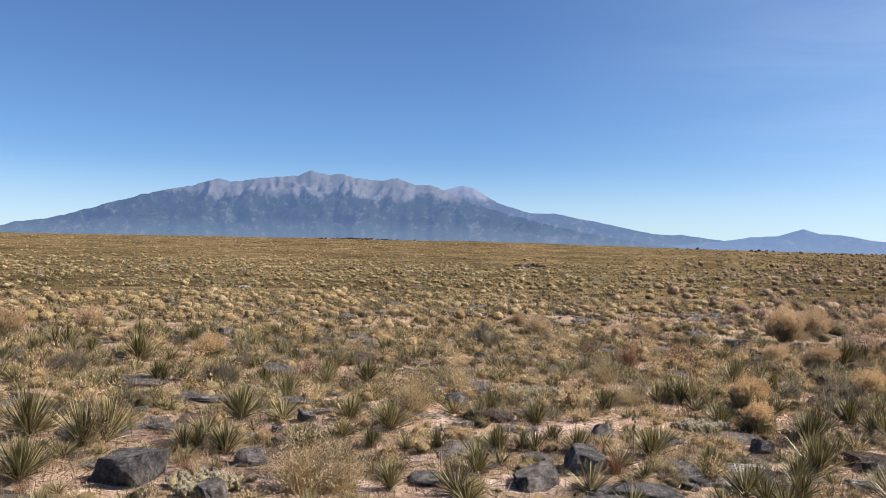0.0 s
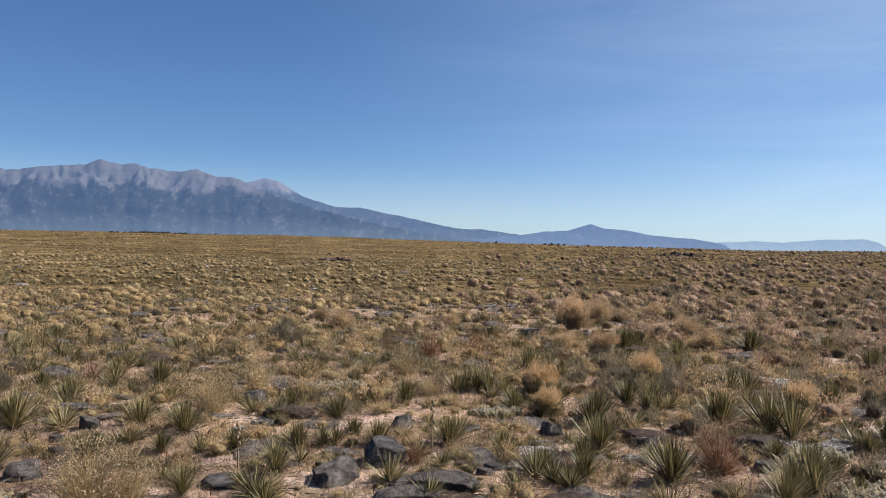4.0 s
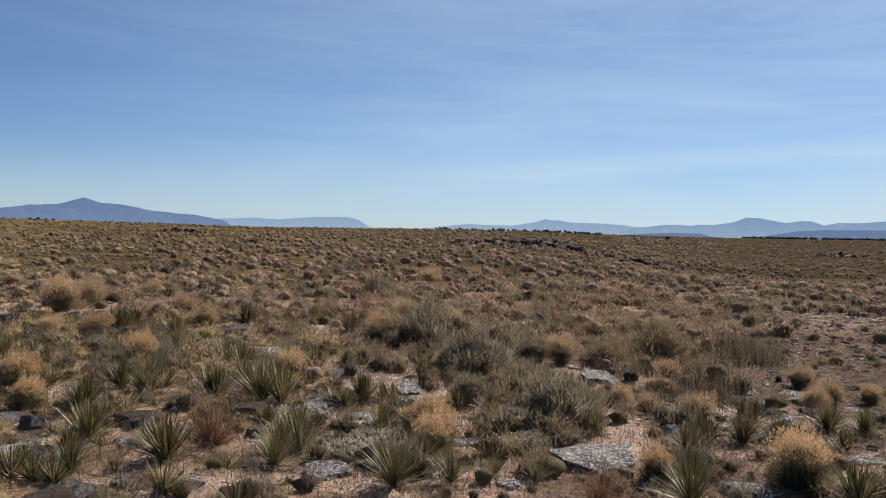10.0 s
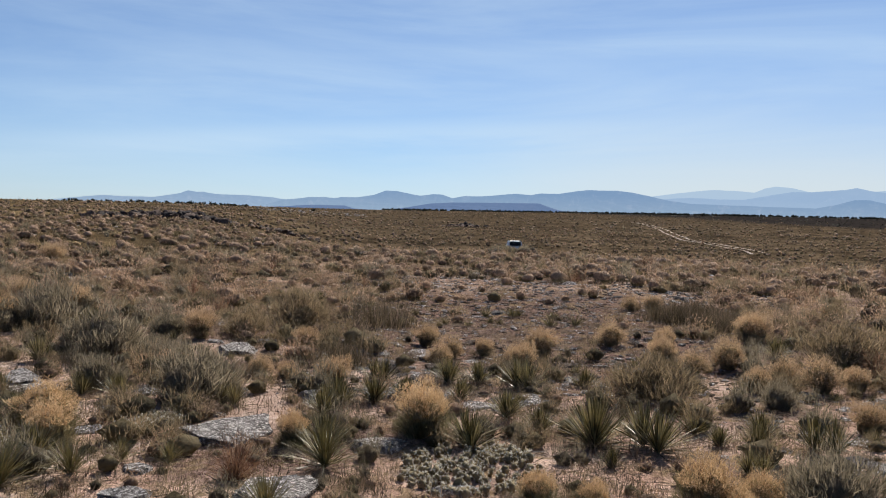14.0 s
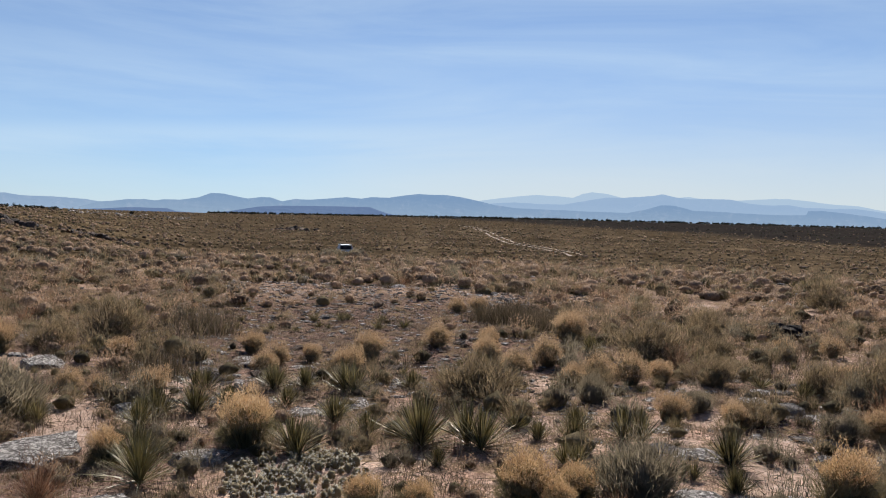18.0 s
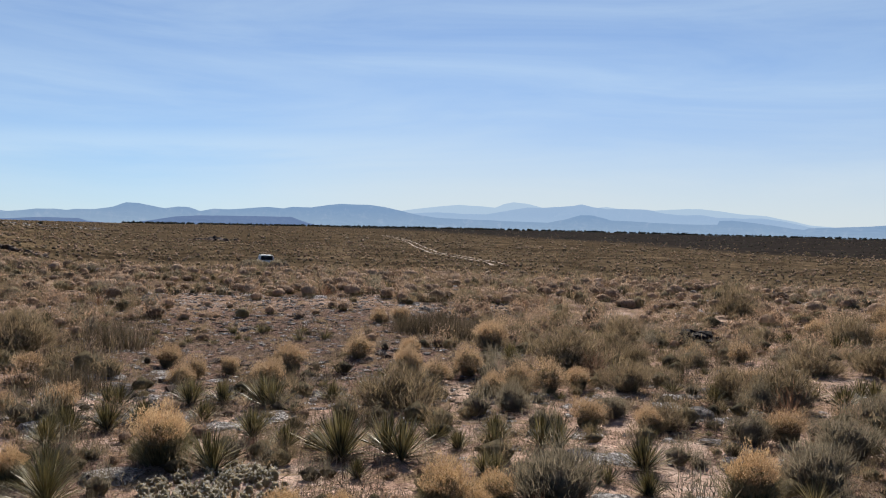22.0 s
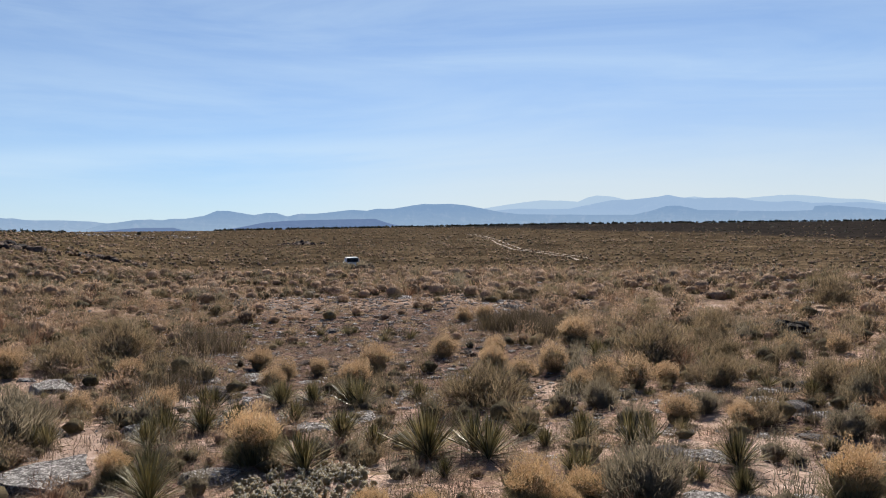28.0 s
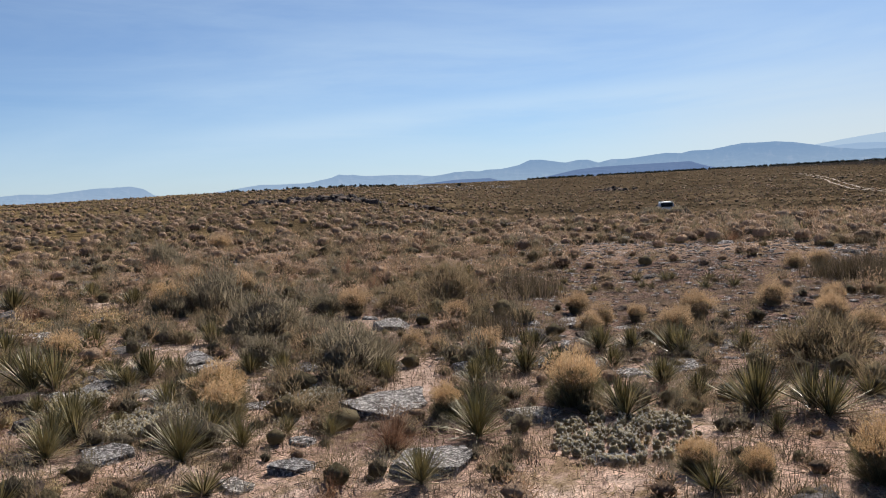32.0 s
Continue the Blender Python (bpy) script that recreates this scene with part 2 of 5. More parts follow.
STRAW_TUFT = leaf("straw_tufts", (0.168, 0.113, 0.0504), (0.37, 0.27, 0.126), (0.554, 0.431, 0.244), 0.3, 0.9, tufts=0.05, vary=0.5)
PAD = leaf("cactus_skin", (0.10, 0.072, 0.032), (0.22, 0.168, 0.085), (0.33, 0.26, 0.14), 0.0, 0.7, 6.0)
SPINE = leaf("cactus_spines", (0.55, 0.50, 0.40), (0.72, 0.67, 0.57), (0.86, 0.82, 0.74), 0.5)
JUNIPER = leaf("juniper_foliage", (0.018, 0.022, 0.012), (0.035, 0.04, 0.022), (0.06, 0.065, 0.035), 0.1)


# bare patches of pale sand: place and radius
BARE_SAND_AT = ((5.96, -0.68, 0.45), (6.97, -0.63, 0.3), (8.77, 1.5, 0.45), (7.5, -0.04, 0.3), (12.37, -3.66, 0.7), (10.27, -2.63, 0.45), (5.29, 4.42, 0.4), (6.7, 4.56, 0.5), (4.97, 4.04, 0.3))


def ground_material():
    m, nt, b, out = material("desert_ground")
    sand = ramp(nt, noise_at(nt, 1.3, 5.0, 0.6), ((0.3, (0.46, 0.29, 0.215)), (0.5, (0.84, 0.60, 0.475)), (0.72, (0.93, 0.75, 0.645))))
    grit = ramp(nt, noise_at(nt, 60.0, 3.0, 0.7), ((0.36, (0.3, 0.26, 0.24)), (0.5, (0.85, 0.85, 0.85)), (0.7, (1.15, 1.1, 1.05))))
    near = mixed(nt, 0.85, sand, grit, "MULTIPLY")
    # grey-brown gravel between the plants
    gravel = ramp(nt, noise_at(nt, 22.0, 5.0, 0.75), ((0.36, (0.06, 0.039, 0.033)), (0.49, (0.215, 0.136, 0.112)), (0.68, (0.52, 0.37, 0.315))))
    where = ramp(nt, noise_at(nt, 0.45, 4.0, 0.65), ((0.49, (0, 0, 0)), (0.60, (1, 1, 1))))
    g = nt.nodes.new("ShaderNodeNewGeometry")
    flat = nt.nodes.new("ShaderNodeVectorMath")
    flat.operation = "DISTANCE"
    flat.inputs[1].default_value = (11.6, 4.6, 0)
    nt.links.new(g.outputs["Position"], flat.inputs[0])
    edge = nt.nodes.new("ShaderNodeMapRange")
    for k, v in zip(range(1, 5), (3.0, 6.5, 1.0, 0.0)):
        edge.inputs[k].default_value = v
    nt.links.new(math_node(nt, "MULTIPLY_ADD", noise_at(nt, 0.5, 4.0, 0.6), 3.0, math_node(nt, "SUBTRACT", flat.outputs["Value"], 1.5)), edge.inputs[0])
    where = math_node(nt, "MAXIMUM", where, edge.outputs[0])
    near = mixed(nt, where, near, gravel)
    specks = ramp(nt, noise_at(nt, 9.0, 6.0, 0.8), ((0.40, (0.42, 0.40, 0.39)), (0.5, (0.92, 0.92, 0.92)), (0.62, (1.28, 1.26, 1.24))))
    near = mixed(nt, 0.8, near, specks, "MULTIPLY")
    # litter of dry blades
    litter = ramp(nt, noise_at(nt, 2.4, 7.0, 0.75), ((0.50, (0, 0, 0)), (0.60, (1, 1, 1))))
    straw = ramp(nt, noise_at(nt, 40.0, 4.0, 0.7, (0.92, 2.76, 1.04)), ((0.35, (0.11, 0.0736, 0.0416)), (0.53, (0.35, 0.248, 0.14)), (0.7, (0.57, 0.442, 0.281))))
    near = mixed(nt, math_node(nt, "MULTIPLY", litter, 0.85), near, straw)
    # bare pale sand
    clean = ramp(nt, noise_at(nt, 5.0, 6.0, 0.7), ((0.35, (0.42, 0.29, 0.225)), (0.5, (0.66, 0.48, 0.385)), (0.7, (0.80, 0.63, 0.53))))
    ragged = math_node(nt, "MULTIPLY_ADD", noise_at(nt, 2.2, 6.0, 0.7), 1.3, -0.65)
    for x, y, r in BARE_SAND_AT:
        spot = nt.nodes.new("ShaderNodeVectorMath")
        spot.operation = "DISTANCE"
        spot.inputs[1].default_value = (x, y, 0)
        nt.links.new(g.outputs["Position"], spot.inputs[0])
        fade = nt.nodes.new("ShaderNodeMapRange")
        for k, v in zip(range(1, 5), (0.85 * r, 1.25 * r, 0.9, 0.0)):
            fade.inputs[k].default_value = v
        nt.links.new(math_node(nt, "ADD", spot.outputs["Value"], ragged), fade.inputs[0])
        near = mixed(nt, fade.outputs[0], near, clean)
    # far off the plants close up to a cover of dry grass and brush
    g = nt.nodes.new("ShaderNodeNewGeometry")
    ln = nt.nodes.new("ShaderNodeVectorMath")
    ln.operation = "LENGTH"
    nt.links.new(g.outputs["Position"], ln.inputs[0])
    mr = nt.nodes.new("ShaderNodeMapRange")
    for k, v in zip(range(1, 5), (9.0, 30.0, 0.0, 1.0)):
        mr.inputs[k].default_value = v
    nt.links.new(ln.outputs["Value"], mr.inputs[0])
    brush = ramp(nt, noise_at(nt, 0.05, 8.0, 0.72), ((0.34, (0.085, 0.061, 0.033)), (0.5, (0.195, 0.14, 0.072)), (0.68, (0.32, 0.228, 0.118))))
    tuft = ramp(nt, noise_at(nt, 0.7, 6.0, 0.75), ((0.38, (0.25, 0.24, 0.24)), (0.5, (0.8, 0.8, 0.8)), (0.62, (1.45, 1.4, 1.35))))
    brush = mixed(nt, 0.9, brush, tuft, "MULTIPLY")
    clump = ramp(nt, noise_at(nt, 0.16, 5.0, 0.7), ((0.40, (0.45, 0.43, 0.42)), (0.5, (0.95, 0.95, 0.95)), (0.62, (1.35, 1.32, 1.3))))
    brush = mixed(nt, 0.85, brush, clump, "MULTIPLY")
    side = nt.nodes.new("ShaderNodeSeparateXYZ")
    nt.links.new(g.outputs["Position"], side.inputs[0])
    over = math_node(nt, "DIVIDE", math_node(nt, "SUBTRACT", side.outputs["X"], math_node(nt, "MULTIPLY", side.outputs["Y"], 0.6)), math_node(nt, "ADD", ln.outputs["Value"], 1.0))
    more = nt.nodes.new("ShaderNodeMapRange")
    for k, v in zip(range(1, 5), (-0.2, 0.45, 0.0, 1.0)):
        more.inputs[k].default_value = v
    nt.links.new(over, more.inputs[0])
    brush = mixed(nt, more.outputs[0], brush, mixed(nt, 1.0, brush, (0.55, 0.57, 0.72), "MULTIPLY"))
    # a dark belt of brush on the far rise
    sep = nt.nodes.new("ShaderNodeSeparateXYZ")
    nt.links.new(g.outputs["Position"], sep.inputs[0])
    line = math_node(nt, "SUBTRACT", math_node(nt, "MULTIPLY", sep.outputs["X"], 0.62), sep.outputs["Y"])
    line = math_node(nt, "MULTIPLY_ADD", math_node(nt, "SUBTRACT", noise_at(nt, 0.01, 4.0), 0.5), 160.0, line)
    belt = nt.nodes.new("ShaderNodeMapRange")
    for k, v in zip(range(1, 5), (215.0, 255.0, 0.0, 1.0)):
        belt.inputs[k].default_value = v
    nt.links.new(line, belt.inputs[0])
    brush = mixed(nt, belt.outputs[0], brush, ramp(nt, noise_at(nt, 0.06, 5.0, 0.7), ((0.35, (0.014, 0.013, 0.013)), (0.7, (0.050, 0.041, 0.036)))))
    col = mixed(nt, 1.0, mixed(nt, mr.outputs[0], near, brush), (0.80, 0.80, 0.80), "MULTIPLY")
    nt.links.new(col, b.inputs["Base Color"])
    b.inputs["Roughness"].default_value = 1.0
    b.inputs["Specular IOR Level"].default_value = 0.0
    bumped(nt, b, noise_at(nt, 18.0, 8.0, 0.75), 0.8, 0.06)
    return m


GROUND = ground_material()


def rock_material(name, dark, mid, light, spots, amount):
    m, nt, b, out = material(name)
    o = nt.nodes.new("ShaderNodeObjectInfo")
    base = ramp(nt, noise_at(nt, 11.0, 10.0, 0.78), ((0.34, dark), (0.5, mid), (0.68, light)))
    lich = ramp(nt, noise_at(nt, 38.0, 7.0, 0.78), ((0.62 - amount, (0, 0, 0)), (0.68 - amount * 0.9, (1, 1, 1))))
    col = mixed(nt, lich, base, spots)
    col = mixed(nt, 1.0, col, ramp(nt, o.outputs["Random"], ((0, (0.75, 0.75, 0.78)), (1, (1.15, 1.1, 1.05)))), "MULTIPLY")
    nt.links.new(col, b.inputs["Base Color"])
    b.inputs["Roughness"].default_value = 0.85
    b.inputs["Specular IOR Level"].default_value = 0.12
    bumped(nt, b, noise_at(nt, 24.0, 10.0, 0.85), 1.0, 0.09)
    return m


BASALT = rock_material("basalt", (0.032, 0.028, 0.027), (0.155, 0.139, 0.134), (0.42, 0.385, 0.37), (0.30, 0.28, 0.265), 0.06)
LICHEN = rock_material("lichen_crusted_basalt", (0.030, 0.026, 0.024), (0.185, 0.168, 0.16), (0.50, 0.475, 0.455), (0.80, 0.775, 0.75), 0.12)
OUTCROP = rock_material("dark_outcrop_rock", (0.012, 0.010, 0.009), (0.040, 0.032, 0.029), (0.10, 0.082, 0.074), (0.13, 0.115, 0.105), 0.0)
REDROCK = rock_material("brown_basalt", (0.048, 0.032, 0.0256), (0.112, 0.08, 0.064), (0.2, 0.152, 0.124), (0.288, 0.248, 0.216), 0.0)


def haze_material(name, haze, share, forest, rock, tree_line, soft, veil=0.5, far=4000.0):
    """Far mountain: forest below, bare rock above, with the haze of many miles painted on as a glow."""
    m, nt, b, out = material(name)
    g = nt.nodes.new("ShaderNodeNewGeometry")
    sep = nt.nodes.new("ShaderNodeSeparateXYZ")
    nt.links.new(g.outputs["Position"], sep.inputs[0])
    over = nt.nodes.new("ShaderNodeVectorMath")
    over.operation = "NORMALIZE"
    nt.links.new(g.outputs["Position"], over.inputs[0])

    def spots(scale, detail, rough, stretch=(1.0, 1.0, 1.0), warp=0.0):
        mp = nt.nodes.new("ShaderNodeMapping")
        mp.inputs["Scale"].default_value = tuple(far * v for v in stretch)
        nt.links.new(over.outputs[0], mp.inputs[0])
        n = nt.nodes.new("ShaderNodeTexNoise")
        n.inputs["Scale"].default_value, n.inputs["Detail"].default_value, n.inputs["Roughness"].default_value, n.inputs["Distortion"].default_value = scale, detail, rough, warp
        nt.links.new(mp.outputs[0], n.inputs["Vector"])
        return n.outputs["Fac"]

    h = math_node(nt, "MULTIPLY_ADD", spots(0.011, 9.0, 0.68, (1, 1, 0.6), 0.4), soft, math_node(nt, "SUBTRACT", sep.outputs["Z"], tree_line + soft * 0.5))
    f = nt.nodes.new("ShaderNodeMapRange")
    for k, v in zip(range(1, 5), (-12.0, 12.0, 0.0, 1.0)):
        f.inputs[k].default_value = v
    nt.links.new(h, f.inputs[0])
    part_way = tuple(0.45 * p + 0.55 * q for p, q in zip(forest, rock))
    clear = ramp(nt, spots(0.026, 9.0, 0.72, (1, 1, 1.2), 0.6), ((0.42, tuple(0.7 * p for p in forest)), (0.54, forest), (0.64, part_way)))
    bare = ramp(nt, spots(0.05, 7.0, 0.7), ((0.34, tuple(0.4 * p + 0.6 * q for p, q in zip(forest, rock))), (0.52, rock), (0.7, tuple(1.15 * q for q in rock))))
    col = mixed(nt, f.outputs[0], clear, bare)
    nt.links.new(col, b.inputs["Base Color"])
    b.inputs["Roughness"].default_value = 1.0
    b.inputs["Specular IOR Level"].default_value = 0.0
    # painted haze: the surface itself glows blue, and paler towards its foot
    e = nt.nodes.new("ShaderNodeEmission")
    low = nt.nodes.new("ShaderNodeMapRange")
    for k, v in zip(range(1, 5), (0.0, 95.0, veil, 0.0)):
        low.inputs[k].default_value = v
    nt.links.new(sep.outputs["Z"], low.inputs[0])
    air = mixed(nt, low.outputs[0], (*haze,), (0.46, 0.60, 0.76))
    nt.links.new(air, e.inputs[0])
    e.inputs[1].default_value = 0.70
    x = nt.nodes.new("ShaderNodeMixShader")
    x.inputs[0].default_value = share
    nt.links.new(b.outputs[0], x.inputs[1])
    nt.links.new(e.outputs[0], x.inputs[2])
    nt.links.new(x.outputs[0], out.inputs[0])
    return m


# ---- mesh tools ----
def build(name, V, T, M=None, mats=(), smooth=False):
    """A mesh from arrays of corners, triangles and material numbers."""
    V, T = np.asarray(V, dtype=np.float32), np.asarray(T, dtype=np.int32)
    me = bpy.data.meshes.new(name)
    me.vertices.add(len(V))
    me.vertices.foreach_set("co", V.ravel())
    me.loops.add(T.size)
    me.loops.foreach_set("vertex_index", T.ravel())
    me.polygons.add(len(T))
    k = T.shape[1]
    me.polygons.foreach_set("loop_start", np.arange(0, T.size, k, dtype=np.int32))
    me.polygons.foreach_set("loop_total", np.full(len(T), k, dtype=np.int32))
    for m in mats:
        me.materials.append(m)
    if M is not None:
        me.polygons.foreach_set("material_index", np.asarray(M, dtype=np.int32))
    me.polygons.foreach_set("use_smooth", np.full(len(T), smooth, dtype=bool))
    me.update(calc_edges=True)
    me.validate()
    return me


def part(name, me, parent, label=""):
    ob = new(name, me)
    ob.parent = parent
    return tagged(ob, label)


def joined(pieces):
    """Several (V, T, M) into one."""
    Vs, Ts, Ms, at = [], [], [], 0
    for V, T, M in pieces:
        Vs.append(V), Ts.append(T + at), Ms.append(M)
        at += len(V)
    return np.concatenate(Vs), np.concatenate(Ts), np.concatenate(Ms)


def strewn(templates, which, xyz, turn, size, high=None):
    """Many copies of small templates in one mesh."""
    high = size if high is None else high
    out = []
    for k, (V, T, M) in enumerate(templates):
        sel = np.nonzero(which == k)[0]
        if not len(sel):
            continue
        c, s = np.cos(turn[sel])[:, None], np.sin(turn[sel])[:, None]
        sx = size[sel][:, None]
        X = (V[None, :, 0] * c - V[None, :, 1] * s) * sx + xyz[sel, 0][:, None]
        Y = (V[None, :, 0] * s + V[None, :, 1] * c) * sx + xyz[sel, 1][:, None]
        Z = V[None, :, 2] * high[sel][:, None] + xyz[sel, 2][:, None]
        VV = np.stack([X, Y, Z], -1).reshape(-1, 3)
        TT = (T[None] + (np.arange(len(sel)) * len(V))[:, None, None]).reshape(-1, 3)
        out.append((VV, TT, np.tile(M, len(sel))))
    return joined(out)


def hashed(ix, iy, seed):
    h = (ix * 374761393 + iy * 668265263 + seed * 974711) & 0xFFFFFFFF
    h = ((h ^ (h >> 13)) * 1274126177) & 0xFFFFFFFF
    return ((h ^ (h >> 16)) & 0xFFFF) / 65535.0


def lattice(x, y, seed=0):
    """Smooth noise from 0 to 1 over arrays."""
    ix, iy = np.floor(x).astype(np.int64), np.floor(y).astype(np.int64)
    fx, fy = x - ix, y - iy
    fx, fy = fx * fx * (3 - 2 * fx), fy * fy * (3 - 2 * fy)
    a, b = hashed(ix, iy, seed), hashed(ix + 1, iy, seed)
    c, d = hashed(ix, iy + 1, seed), hashed(ix + 1, iy + 1, seed)
    return (a * (1 - fx) + b * fx) * (1 - fy) + (c * (1 - fx) + d * fx) * fy


def fractal(x, y, seed=0, octaves=4):
    total, amp, norm = 0.0, 1.0, 0.0
    for k in range(octaves):
        total = total + amp * lattice(x * 2 ** k, y * 2 ** k, seed + k)
        norm += amp
        amp *= 0.5
    return total / norm


def step(a, b, x):
    t = np.clip((x - a) / (b - a), 0, 1)
    return t * t * (3 - 2 * t)


# ---- the lie of the land ----
RIM_AZ = (-60, -38, -20, -8, 7, 22, 30, 37, 55, 70, 82, 100, 125)
RIM_EL = (0.2, 0.24, 0.28, 0.24, -0.02, -0.2, -0.08, -0.04, -0.10, 0.04, 0.13, 0.13, 0.1)
HOLLOW_R = (0, 27, 36, 50, 70, 95, 150, 220, 350, 500, 800, 1200)
HOLLOW_Z = (0, 0, -0.4, -1.6, -3.0, -3.8, -3.7, -3.5, -2.6, -1.6, -0.1, 1.63)


def land(x, y):
    """The height of the ground: a flat by the camera, a shallow hollow beyond it to one side, a far rim all round."""
    x, y = np.asarray(x, dtype=float), np.asarray(y, dtype=float)
    r, az = np.hypot(x, y), np.degrees(np.arctan2(x, y))
    rim = np.tan(np.radians(np.interp(az, RIM_AZ, RIM_EL)))
    v = step(41, 58, az) * (1 - step(130, 160, az))
    hollow = np.interp(r, HOLLOW_R, HOLLOW_Z)
    hollow = hollow + step(300, 1200, r) * 1200 * rim
    flat = step(60, 420, r) * (1.63 + 420 * rim)
    z = flat * (1 - v) + hollow * v
    edge = 420 * (1 - v) + 1200 * v
    z = z - np.maximum(r - edge, 0) * 0.004
    z = z + (fractal(x * 0.55, y * 0.55, 3, 3) - 0.5) * 0.10 * step(1, 4, r)
    z = z + (fractal(x * 3.1, y * 3.1, 9, 3) - 0.5) * 0.075 * (1 - step(20, 40, r))
    z = z + (fractal(x * 0.03, y * 0.03, 5, 3) - 0.5) * 1.0 * step(40, 200, r) * (1 - 0.55 * step(300, 900, r))
    return z


def make_ground():
    az = np.radians(np.arange(0, 360, 1.0))
    r = np.concatenate([[0.6, 1.5, 2.4], np.arange(3, 24, 0.13), 24 * 1.05 ** np.arange(0, 109)])
    A, Rr = np.meshgrid(az, r)
    X, Y = Rr * np.sin(A), Rr * np.cos(A)
    V = np.stack([X, Y, land(X, Y)], -1).reshape(-1, 3)
    n, k = len(az), len(r)
    i, j = np.meshgrid(np.arange(k - 1), np.arange(n), indexing="ij")
    a, b = i * n + j, i * n + (j + 1) % n
    Q = np.stack([a + n, b + n, b, a], -1).reshape(-1, 4)
    me = build("ground", V, Q, None, (GROUND,), True)
    ob = tagged(new("ground", me), "pale pinkish desert ground with gravel and dry litter", "ground", kind="structure")
    cap = build("ground_cap", np.concatenate([V[:n], [[0, 0, 0.0]]]), [(j, n, (j + 1) % n) for j in range(n)], None, (GROUND,), True)
    part("soil", cap, ob)


make_ground()


# ---- far mountains ----
def range_of(name, label, mat, crest, R, depth, rough, seed, foot=-40.0, spur=0.2):
    """A mountain range round the camera: crest is (bearing, elevation) pairs of its summits and saddles."""
    c = np.array(crest, dtype=float).reshape(-1, 2)
    az = np.arange(c[0, 0], c[-1, 0] + 0.01, 0.12)
    el = np.interp(az, c[:, 0], c[:, 1])
    el = el + (fractal(az * 1.6, az * 0, seed, 5) - 0.5) * rough
    s = np.concatenate([np.linspace(0, 1, 44), 1 + np.linspace(0.05, 0.5, 6)])
    S, A = np.meshgrid(s, az, indexing="ij")
    up = np.where(S <= 1, S, 2 - S)
    soft = np.convolve(np.pad(el, 14, mode="edge"), np.ones(29) / 29, mode="valid")
    E = soft[None, :] + (el - soft)[None, :] * np.clip(up, 0, 1) ** 5
    bend = A + 3.4 * (fractal(A * 0.4, up * 2.6, seed + 5, 4) - 0.5)
    ridge = np.maximum(*(1 - np.abs(2 * fractal(bend * 0.36 + lean * up, up * 2.2, seed + k, 5) - 1) for lean, k in ((1.2, 3), (-1.2, 13))))
    body = np.clip(up, 0, 1) ** 1.25 * (1 - spur * 6 * np.clip(up, 0, 1) ** 1.8 * 0.62 * np.clip(1 - up, 0, 1) ** 0.6 * (1 - ridge) * 3.0)
    rr = R - depth * (1 - S) * (0.75 + 0.5 * fractal(A * 0.5, A * 0, seed + 7, 3))
    z = foot + (R * np.tan(np.radians(E)) + 1.63 - foot) * body
    X, Y = rr * np.sin(np.radians(A)), rr * np.cos(np.radians(A))
    V = np.stack([X, Y, z], -1).reshape(-1, 3)
    n = len(az)
    i, j = np.meshgrid(np.arange(len(s) - 1), np.arange(n - 1), indexing="ij")
    a = i * n + j
    Q = np.stack([a, a + 1, a + n + 1, a + n], -1).reshape(-1, 4)
    return tagged(new(name, build(name, V, Q, None, (mat,), True)), label, "mountain", "mountains on the skyline", "structure")


# each range glows in its own painted haze colour, paler the farther off
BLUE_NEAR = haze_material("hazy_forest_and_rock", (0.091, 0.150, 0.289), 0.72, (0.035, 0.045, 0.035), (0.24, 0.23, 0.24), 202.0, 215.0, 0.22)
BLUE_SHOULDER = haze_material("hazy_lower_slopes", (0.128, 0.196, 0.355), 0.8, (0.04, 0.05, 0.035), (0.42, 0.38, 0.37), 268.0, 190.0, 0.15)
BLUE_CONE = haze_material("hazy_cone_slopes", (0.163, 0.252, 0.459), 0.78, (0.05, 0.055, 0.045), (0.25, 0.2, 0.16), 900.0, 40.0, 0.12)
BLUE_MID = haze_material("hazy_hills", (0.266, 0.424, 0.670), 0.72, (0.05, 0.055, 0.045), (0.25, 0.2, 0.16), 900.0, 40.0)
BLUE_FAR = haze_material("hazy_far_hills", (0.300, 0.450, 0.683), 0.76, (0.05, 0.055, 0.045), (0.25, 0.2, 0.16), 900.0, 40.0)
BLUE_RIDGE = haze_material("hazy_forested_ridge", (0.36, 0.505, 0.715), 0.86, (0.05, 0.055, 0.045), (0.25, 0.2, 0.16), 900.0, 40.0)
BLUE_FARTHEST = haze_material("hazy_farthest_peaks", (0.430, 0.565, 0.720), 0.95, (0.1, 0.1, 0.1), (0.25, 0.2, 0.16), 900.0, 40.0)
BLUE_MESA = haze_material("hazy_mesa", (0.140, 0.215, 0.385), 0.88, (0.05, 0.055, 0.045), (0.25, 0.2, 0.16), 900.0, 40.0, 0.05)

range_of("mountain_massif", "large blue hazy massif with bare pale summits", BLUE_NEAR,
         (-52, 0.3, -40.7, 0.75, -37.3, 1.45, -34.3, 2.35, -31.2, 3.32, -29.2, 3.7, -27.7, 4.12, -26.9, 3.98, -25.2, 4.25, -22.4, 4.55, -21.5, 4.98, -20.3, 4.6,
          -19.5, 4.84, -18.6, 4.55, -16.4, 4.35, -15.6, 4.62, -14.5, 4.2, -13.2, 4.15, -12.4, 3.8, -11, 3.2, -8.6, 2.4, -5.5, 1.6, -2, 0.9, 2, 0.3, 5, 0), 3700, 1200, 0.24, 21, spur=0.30)
